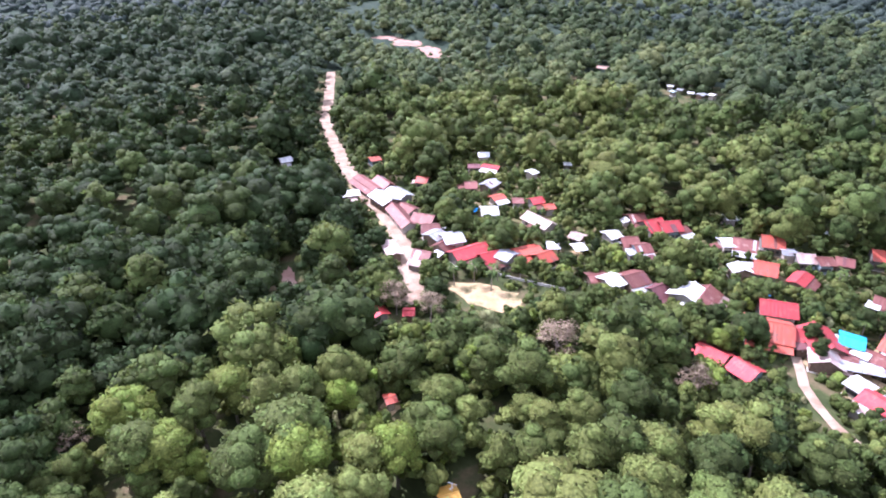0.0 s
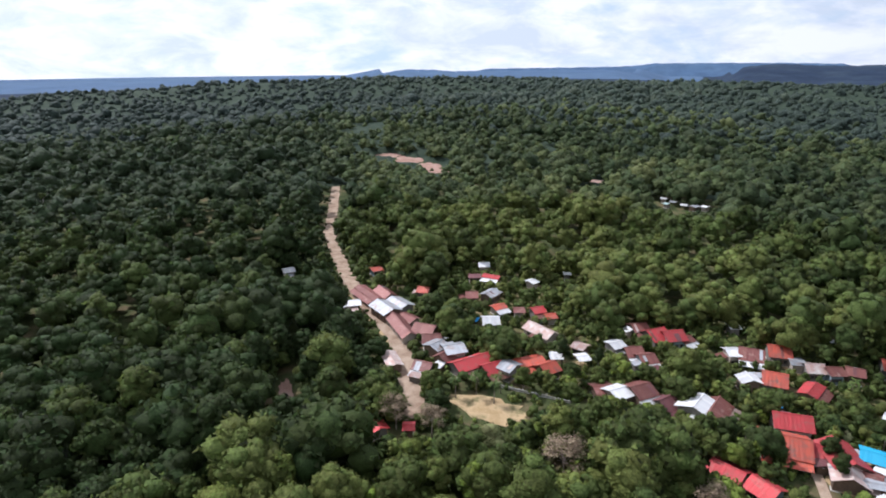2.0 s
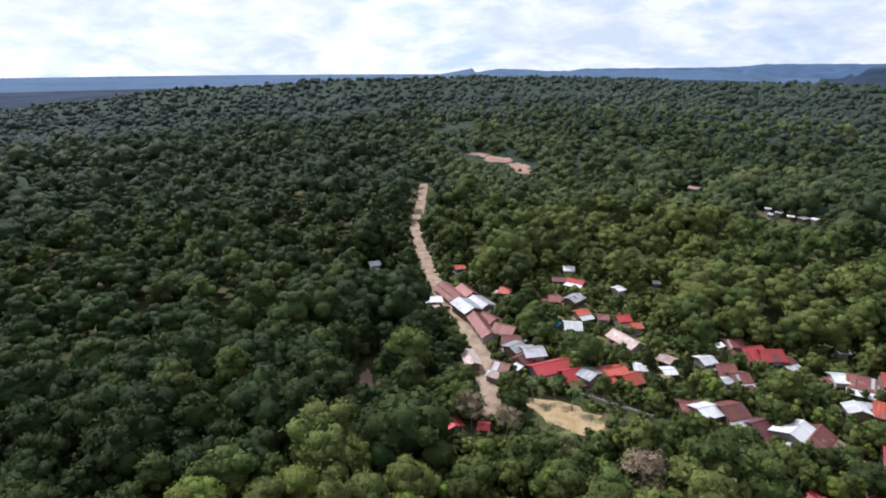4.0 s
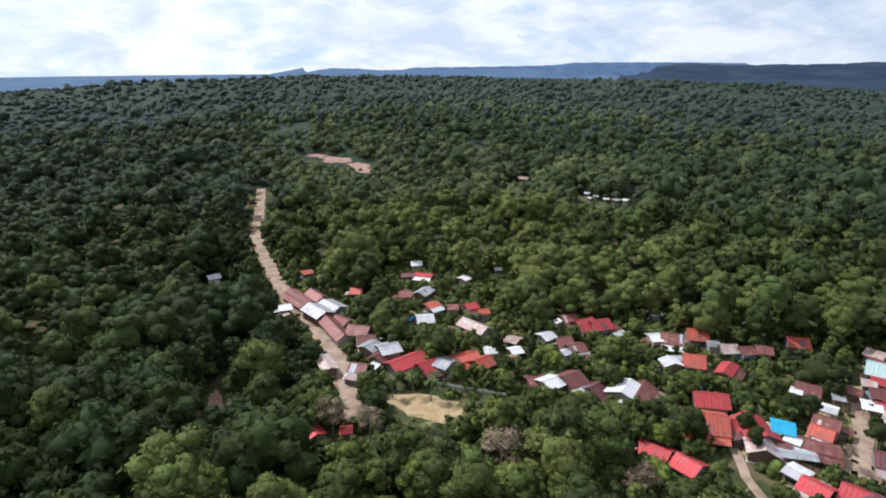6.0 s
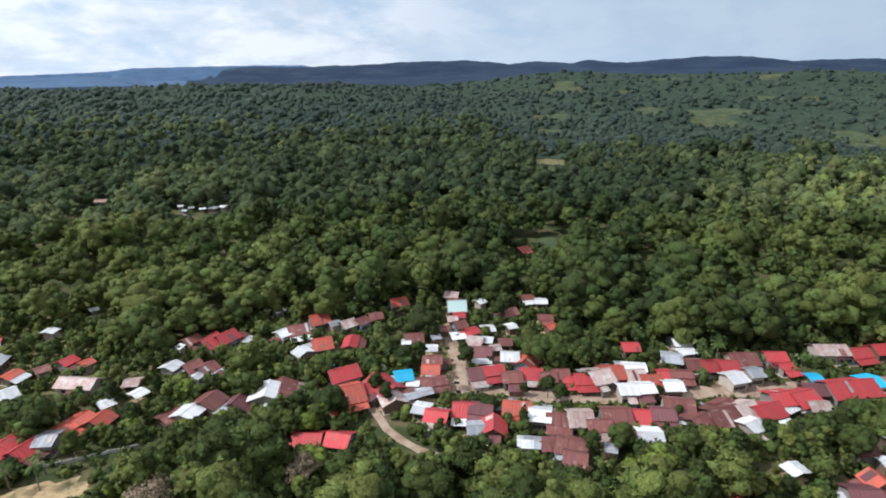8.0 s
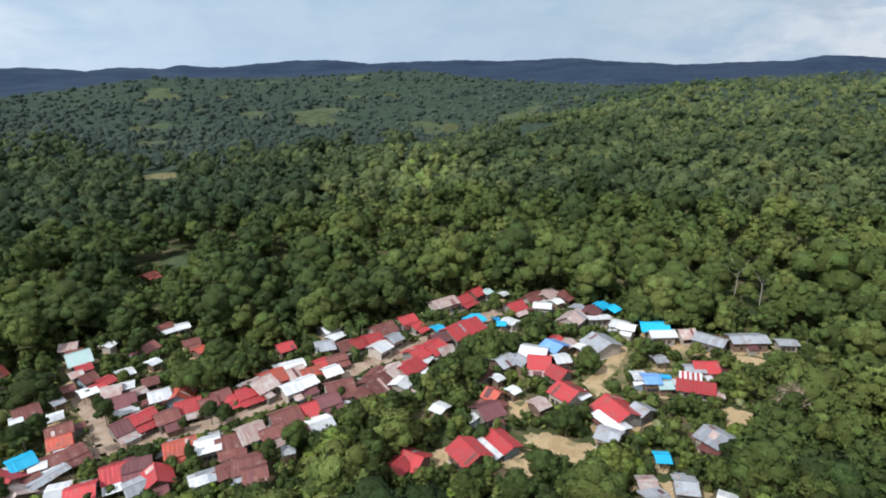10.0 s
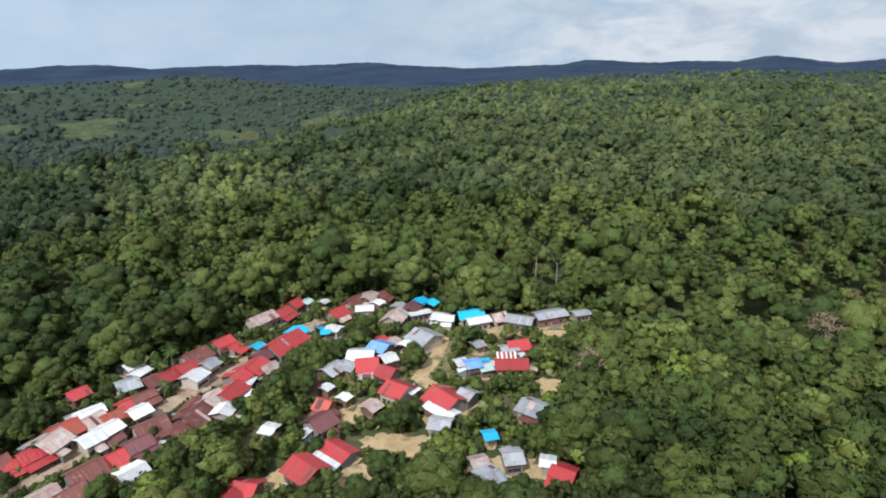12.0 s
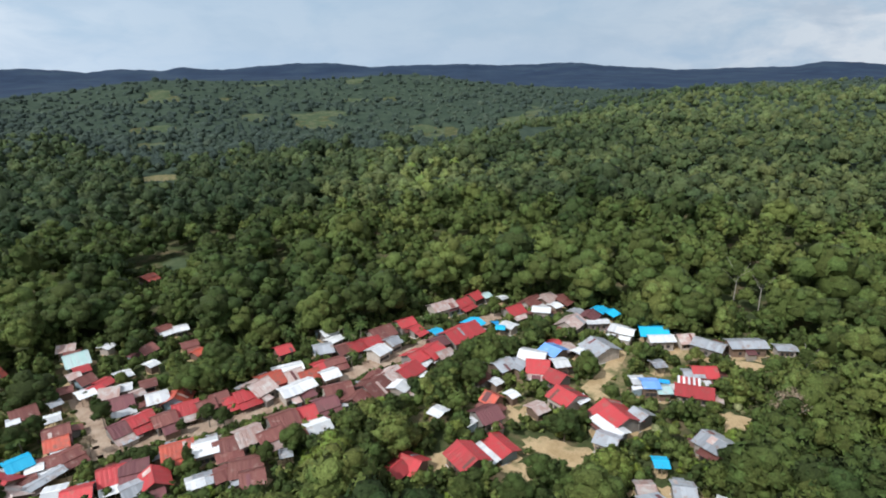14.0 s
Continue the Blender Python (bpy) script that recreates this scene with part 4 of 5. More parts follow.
def striped_awning(x, y, turn, L, run):
    """A sloping awning of red and white sheets on posts."""
    top = tagged(empty("striped_awning", pose(x, y, float(ground_height(x, y)), 0, 0, turn)), "sloping awning of alternating red and white sheets on thin posts", "awning")
    n = 9
    for k in range(n):
        mat = ROOFS["r"] if k % 2 else ROOFS["w"]
        me = slope_mesh(L / n - 0.02, run, 0.9, 0.04, mat)
        part("sheet", me, top, pose(-L / 2 + L * (k + 0.5) / n, 0, 3.9))
    post = mesh_of("post", *box(0.1, 0.1, 3.0, bev=0.02), TIMBER)
    for px in (-L / 2 + 0.1, 0, L / 2 - 0.1):
        part("post", post, top, pose(px, run - 0.15, 0))
    back = mesh_of("post", *box(0.1, 0.1, 3.85, bev=0.02), TIMBER)
    for px in (-L / 2 + 0.1, L / 2 - 0.1):
        part("post", back, top, pose(px, 0.1, 0))


def tarpaulin(x, y, turn, L, W, z, colour):
    """A sagging tarpaulin tied over poles."""
    n, m = 8, 6
    verts = [(-L / 2 + L * i / n, -W / 2 + W * j / m, z + 0.25 * math.sin(i * 1.3) * math.sin(j * 1.1) - 0.5 * math.sin(math.pi * i / n) * math.sin(math.pi * j / m) + 0.4 * j / m) for i in range(n + 1) for j in range(m + 1)]
    faces = [(i * (m + 1) + j, (i + 1) * (m + 1) + j, (i + 1) * (m + 1) + j + 1, i * (m + 1) + j + 1) for i in range(n) for j in range(m)]
    top = tagged(empty("tarpaulin", pose(x, y, float(ground_height(x, y)), 0, 0, turn)), f"sagging {colour} tarpaulin tied over four poles", "tarpaulin")
    part("sheet", mesh_of("sheet", verts, faces, CLOTH[colour], True), top)
    pole = mesh_of("pole", *box(0.08, 0.08, z + 0.2, bev=0.02), TIMBER)
    for px in (-L / 2 + 0.1, L / 2 - 0.1):
        for py in (-W / 2 + 0.1, W / 2 - 0.1):
            part("pole", pole, top, pose(px, py, 0))


garden_wall(16.3, 146.7, 34.4, 138.6, 0.8)
antenna(1.6, 69.2, 3.0)
striped_awning(153.7, -48.1, 79, 6.0, 3.6)
tarpaulin(10.6, 187.9, 74, 4, 3, 2.2, "blue")
tarpaulin(87.6, 134.5, 73, 3.5, 3, 2.4, "blue")
tarpaulin(153.1, -40.9, 82, 4, 3, 2.2, "blue")
tarpaulin(186.4, 7.3, 44, 4, 3, 2.2, "blue")
tarpaulin(125.5, 170.6, 69, 3, 2.5, 2, "white")
tarpaulin(145.5, 34.2, 28, 4, 3, 2.2, "white")


# ---- palms and banana plants ----
def frond_mesh(length, droop, width, pairs):
    """A feathered palm frond: a bent rib with narrow leaflets on both sides."""
    v, f = [], []

    def at(u):
        return Vector((length * u * (1 - 0.12 * u), 0, length * (0.35 * u - droop * u * u)))
    for k in range(pairs):
        u = 0.12 + 0.86 * k / (pairs - 1)
        p, q = at(u), at(min(1.0, u + 0.05))
        w = width * math.sin(math.pi * (0.1 + 0.85 * u)) + 0.06
        for s in (-1, 1):
            tip = p + Vector((0.22 * length * (1 - u * 0.6) * 0.5, s * w, -0.25 * w))
            b = len(v)
            v += [tuple(p), tuple(q), tuple(tip)]
            f.append((b, b + 1, b + 2) if s > 0 else (b + 1, b, b + 2))
    b = len(v)
    for k in range(7):
        p = at(k / 6)
        v += [(p.x, -0.03, p.z), (p.x, 0.03, p.z + 0.02)]
    f += [(b + 2 * k, b + 2 * k + 2, b + 2 * k + 3, b + 2 * k + 1) for k in range(6)]
    return mesh_of("frond", v, f, LEAF_PALM)


def palm_trunk(h):
    v, f = [], []
    for i in range(9):
        u = i / 8
        r = 0.2 - 0.08 * u + (0.012 if i % 2 else 0)
        for k in range(7):
            a = k * math.tau / 7
            v.append((0.9 * u * u + math.cos(a) * r, math.sin(a) * r, -0.2 + (h + 0.2) * u))
    for i in range(8):
        for k in range(7):
            a, b = i * 7 + k, i * 7 + (k + 1) % 7
            f.append((a, b, b + 7, a + 7))
    return mesh_of("trunk", v, f, BARK, True)


FROND = [frond_mesh(2.9, 0.55, 0.55, 16), frond_mesh(2.6, 0.95, 0.5, 15)]
PALM_TRUNK = palm_trunk(7.0)


def palm(x, y, h):
    rnd = random.Random(int(x * 10 + y))
    k = h / 9.0
    top = tagged(empty("palm", pose(x, y, float(ground_height(x, y)), 0, 0, rnd.uniform(0, 360)) @ Matrix.Diagonal((k, k, k, 1))), "coconut palm with a thin leaning trunk and drooping fronds", "palm", "coconut palms")
    part("trunk", PALM_TRUNK, top)
    ROOF_POINTS.append((x, y, h * 0.75, 1.5))
    KEEP.append((x, y, 1.0))
    for i in range(15):
        fr = part("frond", FROND[i % 2], top, pose(0.9, 0, 6.95, rnd.uniform(-8, 8), rnd.uniform(-32, 22), i * 137.5))
        fr.color = (rnd.random(),) * 3 + (1,)


def banana_leaf():
    v, f = [], []
    for i in range(7):
        u = i / 6
        w = 0.30 * math.sin(math.pi * (0.12 + 0.84 * u))
        z = 1.5 * u - 1.5 * u * u * u
        v += [(1.5 * u, -w, z - 0.08), (1.5 * u, 0, z), (1.5 * u, w, z - 0.08)]
    for i in range(6):
        a = 3 * i
        f += [(a, a + 3, a + 4, a + 1), (a + 1, a + 4, a + 5, a + 2)]
    return mesh_of("leaf", v, f, LEAF_PALM)


BANANA_LEAF = banana_leaf()
BANANA_STEM = mesh_of("stem", *box(0.22, 0.22, 1.9, bev=0.06), LEAF_PALM)


def banana(x, y, h):
    rnd = random.Random(int(x * 11 + y * 3))
    k = h / 3.2
    top = tagged(empty("banana_plant", pose(x, y, float(ground_height(x, y)), 0, 0, rnd.uniform(0, 360)) @ Matrix.Diagonal((k, k, k, 1))), "banana plant with broad arching green leaves", "banana plant", "banana plants")
    st = part("stem", BANANA_STEM, top)
    st.color = (0.8, 0.8, 0.8, 1)
    for i in range(8):
        q = part("leaf", BANANA_LEAF, top, pose(0, 0, 1.8, 0, rnd.uniform(-25, 12), i * 137.5))
        q.color = (rnd.random(),) * 3 + (1,)


palm(3.2, 141.1, 8)
palm(9.0, 143.0, 8)
palm(13.5, 138.3, 8)
palm(15.8, 143.6, 7)
palm(111.3, 140.2, 8)
palm(170.0, 51.5, 9)
palm(168.6, 57.2, 9)
palm(164.1, 53.9, 9)
palm(154.7, 50.3, 7)
palm(72.5, 120.1, 7)
palm(103.0, 115.9, 7)
palm(-14.4, 111.0, 8)
banana(188.6, 48.5, 3.9)
banana(185.4, 50.3, 3.8)
banana(191.9, 50.2, 3.2)
banana(184.2, 42.0, 3.0)
banana(183.5, 45.1, 3.4)
banana(179.5, 41.5, 3.8)
banana(189.6, 46.8, 3.3)
banana(180.7, 43.5, 3.9)
banana(180.9, 46.2, 3.5)
banana(192.0, 30.7, 2.9)
banana(187.2, 34.7, 3.8)
banana(187.7, 28.7, 3.4)
banana(188.7, 31.9, 4.0)
banana(186.7, 32.4, 3.7)
banana(41.3, 191.7, 3.8)
banana(35.3, 191.4, 3.1)
banana(33.2, 196.0, 3.8)
banana(36.2, 187.9, 4.0)
banana(35.2, 187.2, 3.6)
banana(82.2, 146.9, 3.1)
banana(73.2, 157.1, 3.6)
banana(73.1, 159.7, 4.0)
banana(70.6, 155.3, 3.5)
banana(79.2, 147.9, 4.1)
banana(81.0, 145.5, 3.7)
banana(74.8, 144.9, 3.1)
banana(80.1, 146.5, 2.9)
banana(179.1, 32.7, 3.9)
banana(181.9, 36.4, 2.8)
banana(187.3, 28.5, 2.9)
banana(185.8, 26.5, 3.2)
banana(27.1, 200.3, 3.3)
banana(37.5, 200.6, 3.0)
banana(29.9, 197.1, 3.2)
banana(37.9, 194.2, 4.1)
banana(45.4, 193.3, 3.1)
banana(34.8, 186.6, 2.9)
banana(86.6, 179.5, 3.7)
banana(101.2, 176.3, 3.9)
banana(81.8, 175.1, 3.7)
banana(85.0, 181.2, 3.7)
banana(91.2, 179.6, 3.9)
banana(100.7, 179.0, 3.9)

# ---- trees ----
def ball(level):
    """Corners and triangles of a ball, its underside left out."""
    bm = bmesh.new()
    bmesh.ops.create_icosphere(bm, subdivisions=level, radius=1.0)
    n = np.array([q.co for q in bm.verts])
    tri = np.array([[q.index for q in f_.verts] for f_ in bm.faces])
    bm.free()
    return n, tri[n[tri][:, :, 2].max(1) > -0.3]


BALLS = {1: ball(1), 2: ball(2)}


def crown_tufts(rnd, lobes, count, size, jitter=0.5, shell=(0.90, 1.22)):
    """Leaf tufts as small tilted three-cornered blades on a set of lobes (centre, radii). Gives corners, faces and the
    rounded normals of the leaf mass at the corners."""
    w = np.array([l[1][0] * l[1][1] for l in lobes])
    w[0] *= 0.4
    w = w / w.sum()
    which = rnd.choice(len(lobes), count, p=w)
    C = np.array([l[0] for l in lobes])[which]
    R = np.array([l[1] for l in lobes])[which]
    d = rnd.normal(size=(count, 3))
    d[:, 2] = np.where(rnd.random(count) < 0.75, np.abs(d[:, 2]), d[:, 2])
    d /= np.linalg.norm(d, axis=1, keepdims=True)
    p = C + d * R * rnd.uniform(*shell, (count, 1))
    nrm = d + rnd.normal(size=(count, 3)) * jitter
    nrm[:, 2] += 0.25
    nrm /= np.linalg.norm(nrm, axis=1, keepdims=True)
    t = np.cross(nrm, rnd.normal(size=(count, 3)))
    t /= np.linalg.norm(t, axis=1, keepdims=True)
    b = np.cross(nrm, t)
    s = size * rnd.uniform(0.6, 1.4, (count, 1))
    v = np.stack([p - t * s * 0.8 - b * s * 0.45, p + t * s * 0.8 - b * s * rnd.uniform(0.2, 0.7, (count, 1)), p + b * s * rnd.uniform(0.7, 1.2, (count, 1))], 1)
    whole = (p - np.array(lobes[0][0])) / np.array(lobes[0][1])
    whole /= np.linalg.norm(whole, axis=1, keepdims=True) + 1e-6
    soft = d * 0.66 + whole * 0.20 + nrm * 0.60
    soft /= np.linalg.norm(soft, axis=1, keepdims=True)
    return v.reshape(-1, 3), np.arange(count * 3).reshape(-1, 3), np.repeat(soft, 3, 0)


def lump(rnd, centre, radii, level, middle):
    """A rough rounded head of leaves."""
    n, tri = BALLS[level]
    v = n * np.array(radii) * rnd.uniform(0.80, 1.14, (len(n), 1)) + np.array(centre)
    whole = v - np.array(middle)
    whole /= np.linalg.norm(whole, axis=1, keepdims=True) + 1e-6
    soft = n * 0.8 + whole * 0.25 + rnd.normal(size=n.shape) * 0.12
    return v, tri, soft / np.linalg.norm(soft, axis=1, keepdims=True)


def lobes_for(rnd, spread, height, n, low=0.30):
    """Lobes of a crown, its foot at z = 0: a core, then rounded heads over a dome, smaller towards the top."""
    out = [((0, 0, height * 0.50), (spread * 0.66, spread * 0.66, height * 0.36))]
    for k in range(n):
        a = k * 2.39996 + rnd.uniform(-0.5, 0.5)
        e = (k + 0.5) / n
        q = spread * math.sqrt(max(0.0, 1 - e * e)) * rnd.uniform(0.48, 0.80)
        s = spread * rnd.uniform(0.27, 0.47) * (1.08 - 0.25 * e)
        out.append(((math.cos(a) * q, math.sin(a) * q, height * (low + (0.92 - low) * e) * rnd.uniform(0.86, 1.06) - s * 0.4), (s, s, s * rnd.uniform(0.62, 0.9))))
    return out


def crown_model(rnd, lobes, tufts, size, jitter, level):
    """Corners, triangles and rounded normals of one crown: its leafy heads and the tufts that stand out of them."""
    V, T, N = [], [], []
    base = 0
    for k, (c, r) in enumerate(lobes):
        cv, ct, cn = lump(rnd, c, np.array(r) * 0.97, level, lobes[0][0])
        V.append(cv); N.append(cn); T.append(ct + base)
        base += len(cv)
    if tufts:
        v, f, n = crown_tufts(rnd, lobes, tufts, size, jitter)
        V.append(v); N.append(n); T.append(f + base)
    return np.concatenate(V), np.concatenate(T), np.concatenate(N)


def trunk_mesh(rnd, h, r, mat, limbs=4):
    """A tapered, slightly bent trunk that forks into limbs."""
    v, f = [], []

    def tube(path, r0, r1, sides=6):
        base = len(v)
        for i, p in enumerate(path):
            rr = r0 + (r1 - r0) * i / (len(path) - 1)
            for k in range(sides):
                a = k * math.tau / sides
                v.append((p[0] + math.cos(a) * rr, p[1] + math.sin(a) * rr, p[2]))
        for i in range(len(path) - 1):
            for k in range(sides):
                a, b = base + i * sides + k, base + i * sides + (k + 1) % sides
                f.append((a, b, b + sides, a + sides))
    bend = (rnd.uniform(-0.4, 0.4), rnd.uniform(-0.4, 0.4))
    tube([(0, 0, -0.3), (bend[0] * 0.5, bend[1] * 0.5, h * 0.35), (bend[0], bend[1], h * 0.7)], r, r * 0.55)
    for k in range(limbs):
        a = k * math.tau / limbs + rnd.uniform(-0.4, 0.4)
        q = h * rnd.uniform(0.22, 0.34)
        z = h * rnd.uniform(0.5, 0.68)
        tube([(bend[0] * 0.8, bend[1] * 0.8, z), (math.cos(a) * q * 0.5, math.sin(a) * q * 0.5, z + h * 0.12), (math.cos(a) * q, math.sin(a) * q, z + h * 0.24)], r * 0.42, r * 0.12, 5)
    return mesh_of("trunk", v, f, mat, True)


NPR = np.random.default_rng(11)
# near tree models, 1 m = 1 m; crown foot about 35 % up the trunk
TREE_KINDS = []
for k in range(10):
    spread = (4.6, 5.6, 4.0, 5.2, 3.6, 4.4, 6.2, 3.2, 4.8, 2.6)[k]
    tall = (9.5, 9.0, 10.5, 8.0, 9.5, 8.5, 9.0, 11.0, 10.0, 11.5)[k]
    lob = lobes_for(NPR, spread, tall, (11, 15, 12, 14, 10, 12, 17, 12, 14, 10)[k])
    vv, ff, nn = crown_model(NPR, lob, 1600, (0.27, 0.28, 0.24, 0.26, 0.23, 0.26, 0.30, 0.24, 0.27, 0.22)[k], 0.95, 2)
    TREE_KINDS.append((trunk_mesh(random.Random(k), 11.0, 0.32, BARK), big_mesh("crown", vv, ff, LEAF_OB, None, nn), tall))
lob = lobes_for(NPR, 4.6, 8.5, 9)
vv, ff, nn = crown_tufts(NPR, lob, 2400, 0.19, 1.2, (0.15, 1.3))
DRY_KIND = (trunk_mesh(random.Random(70), 11.5, 0.3, TWIG, 11), big_mesh("crown", vv, ff, LEAF_DRY, None, nn), 8.5)


def tree(x, y, height, kind, words, tint=0.4, spread=1.0, group="forest trees"):
    """A broadleaf tree with trunk and leafy crown, scaled to its height."""
    trunk, crown, tall = DRY_KIND if kind < 0 else TREE_KINDS[kind % len(TREE_KINDS)]
    k = height / 14.5
    z = float(ground_height(x, y))
    top = tagged(empty("tree", pose(x, y, z, 0, 0, (x * 37 + y * 91) % 360)), words, "tree", group)
    part("trunk", trunk, top, Matrix.Diagonal((k, k, k, 1)))
    c = part("crown", crown, top, pose(0, 0, (14.5 - tall) * 0.92 * k) @ Matrix.Diagonal((k * spread, k * spread, k, 1)))
    c.color = (tint, tint, tint, 1)
    return top


TALL = [(206.7, -76.2, 19), (207.8, -85.7, 15), (127.6, -63.4, 13), (153.9, -78.0, 12), (143.5, -94.5, 13), (-235.2, 335.3, 16)]
ROOF_POINTS += [(x, y, 0.35 * h + 2.2, 0.6) for x, y, h in TALL[:1]]
DRY = [(-12.2, 127.1, 11), (-3.1, 123.7, 10), (26.0, 105.8, 14), (53.6, 95.2, 10), (-70.0, 78.5, 9), (136.4, -67.8, 13), (137.7, -145.1, 15)]
ROOF_POINTS += [(x, y, 0.55 * h + 2.2, 2.0) for x, y, h in DRY]
KEEP += [(x, y, 2.5) for x, y, h in DRY]
KEEP_A = np.array(KEEP + [(p[0], p[1], 2.3) for p in ROAD_POINTS])
SPOTS = np.array([(p[0], p[1], p[2] - 2.2, p[3] * 0.85) for p in ROOF_POINTS] + [(p[0], p[1], 0.0, 1.2) for p in ROAD_POINTS + OPEN_POINTS])
SPOTS[:, 2] += ground_height(SPOTS[:, 0], SPOTS[:, 1])


def headroom(x, y, reach):
    """How high a tree grows here where the slope towards the lookout is kept open over houses, roads and yards."""
    r = np.hypot(x, y)
    u = np.array((x, y)) / r
    d = SPOTS[:, :2]
    along = d @ u
    side = np.abs(d @ np.array((-u[1], u[0])))
    m = (side < reach + SPOTS[:, 3]) & (along > r - 1.0)
    if not m.any():
        return 99.0
    lim = EYE - (EYE - SPOTS[m, 2]) * (r / along[m])
    return float(lim.min() - ground_height(x, y))


def fitting(x, y, h):
    """The height, at most h, that a tree may have at this spot, or 0."""
    for k in (1.0, 0.8, 0.62, 0.45, 0.33, 0.24):
        if headroom(x, y, 1.0 + 0.40 * h * k) > h * k:
            return h * k
    return 0.0


def scatter(r0, r1, spacing, b0, b1, seed):
    """Loosely spread spots on rings about the origin between two bearings."""
    rnd = np.random.default_rng(seed)
    out = []
    r = r0
    while r < r1:
        s = spacing(r)
        n = int(radians(b1 - b0) * r / s)
        a = np.radians(b0) + (np.arange(n) + rnd.uniform(-0.6, 0.6, n) + rnd.random()) * radians(b1 - b0) / n
        rr = r + rnd.uniform(-0.75, 0.75, n) * s
        out.append(np.stack([rr * np.sin(a), rr * np.cos(a)], 1))
        r += s * 0.9
    return np.concatenate(out)


def clear_of(P, reach):
    """True where a spot keeps clear of houses, roads and clearings."""
    ok = np.ones(len(P), bool)
    for x, y, q in KEEP_A:
        ok &= np.hypot(P[:, 0] - x, P[:, 1] - y) > q + reach
    for x, y, a, b, t in CLEARINGS:
        c, s = math.cos(radians(t)), math.sin(radians(t))
        dx, dy = P[:, 0] - x, P[:, 1] - y
        ok &= ((dx * c + dy * s) / (a + 1)) ** 2 + ((-dx * s + dy * c) / (b + 1)) ** 2 > 1
    return ok


B0, B1 = -58, 150
rng = np.random.default_rng(5)


def stands(x, y):
    """Uneven patches of older and younger forest, from -1 to 1."""
    a = np.sin(x / 63 + 1.7 * np.sin(y / 91)) * np.sin(y / 57 + 1.9 * np.sin(x / 83))
    return 0.6 * a + 0.4 * np.sin(x / 23 + 1.3 * np.sin(y / 31 + 2)) * np.sin(y / 27 + 1.1 * np.sin(x / 37))


def leaf_tone(x, y, seed):
    """Tint from dark to yellow-green: dark woods west of the road, lighter second growth below the village; some shade
    and sunlight on the crowns is put into the tint.
    """
    rnd = np.random.default_rng(seed)
    n = len(x)
    bearing, r = np.degrees(np.arctan2(x, y)), np.hypot(x, y)
    t = np.where(r < 130, rnd.beta(1.0, 1.8, n), rnd.beta(1.4, 2.2, n)) * 0.9
    t = np.where(r > 165, 0.30 + (t - 0.30) * 0.75, t)
    t += np.sin(x / 47 + 0.7) * np.sin(y / 39) * 0.12 + np.sin(x / 210 + y / 170) * 0.08
    t -= 0.20 * stands(x, y) * (r > 165)
    t += 0.12 * np.exp(-((bearing - 12) / 22) ** 2) * (r < 128)
    # dark western trees; shade of their unlit side is put into the tint too
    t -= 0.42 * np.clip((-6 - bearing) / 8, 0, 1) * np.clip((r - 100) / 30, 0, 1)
    # darker about bearing 50, beyond 190 m
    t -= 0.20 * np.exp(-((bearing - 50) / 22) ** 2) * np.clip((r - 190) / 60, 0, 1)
    # sunlight and haze on the eastern woods are put into the tint
    t += 0.05 * np.clip((bearing - 60) / 30, 0, 1) + 0.05 * np.clip((bearing - 50) / 20, 0, 1) * (r > 230)
    t += 0.26 * np.clip((8 - bearing) / 10, 0, 1) * np.clip((112 - r) / 14, 0, 1)
    t -= 0.14 * np.clip((bearing - 8) / 10, 0, 1) * (r < 96)
    # sunlit look of the nearer trees past bearing 80, put into the tint
    t += 0.03 * np.clip((bearing - 80) / 15, 0, 1) * (r < 200)
    t += 0.04 * np.clip((bearing - 98) / 12, 0, 1) * (r > 150) + 0.12 * np.exp(-((bearing - 18) / 14) ** 2) * (r > 140)
    t += 0.16 * np.sin(x / 120 + 0.4) * np.sin(y / 140 + x / 300) * (r > 380)
    t -= 0.07 * np.clip((bearing - 55) / 15, 0, 1) * (r > 165)
    t = np.where(r > 165, np.minimum(t, 0.68), t)
    # a plantation of young light trees on the slope past the village
    t += 0.45 * np.exp(-(((x - 450) / 95) ** 4 + ((y - 86) / 46) ** 4))
    return np.clip(t, 0, 0.92)


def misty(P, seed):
    """True for the farther trees, whose bluish leaf colour holds the haze; it begins nearer across the valley."""
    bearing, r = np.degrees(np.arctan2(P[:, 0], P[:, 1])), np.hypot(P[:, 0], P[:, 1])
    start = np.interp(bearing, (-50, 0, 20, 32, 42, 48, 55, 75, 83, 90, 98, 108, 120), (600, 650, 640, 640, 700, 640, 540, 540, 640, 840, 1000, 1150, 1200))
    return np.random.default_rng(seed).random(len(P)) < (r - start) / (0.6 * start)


def stature(n, seed, lo=7.0, hi=19.0):
    return lo + (hi - lo) * np.random.default_rng(seed).beta(1.6, 1.7, n)


def grown(P, seed, lo=9.0, hi=21.0):
    """Heights of forest trees: taller in the old stands, with single giants above the rest."""
    h = stature(len(P), seed, lo, hi) * (1 + 0.22 * stands(P[:, 0], P[:, 1]))
    return h * np.where(np.random.default_rng(seed + 100).random(len(P)) < 0.05, 1.4, 1.0)


near = scatter(46, 175, lambda r: 8.0, B0, B1, 3)
near = near[clear_of(near, 0.8)]
WORDS = ["dark green broadleaf tree with a dense lumpy crown", "mid-green broadleaf tree with a lumpy crown", "yellow-green broadleaf tree with a loose crown"]
chosen = []
for (x, y), h in zip(near, stature(len(near), 4, 9.0, 21.0)):
    h = fitting(x, y, h)
    if h > 1.8 and (h > 5 or rng.random() < 0.8):
        chosen.append((x, y, h))
chosen = np.array(chosen)
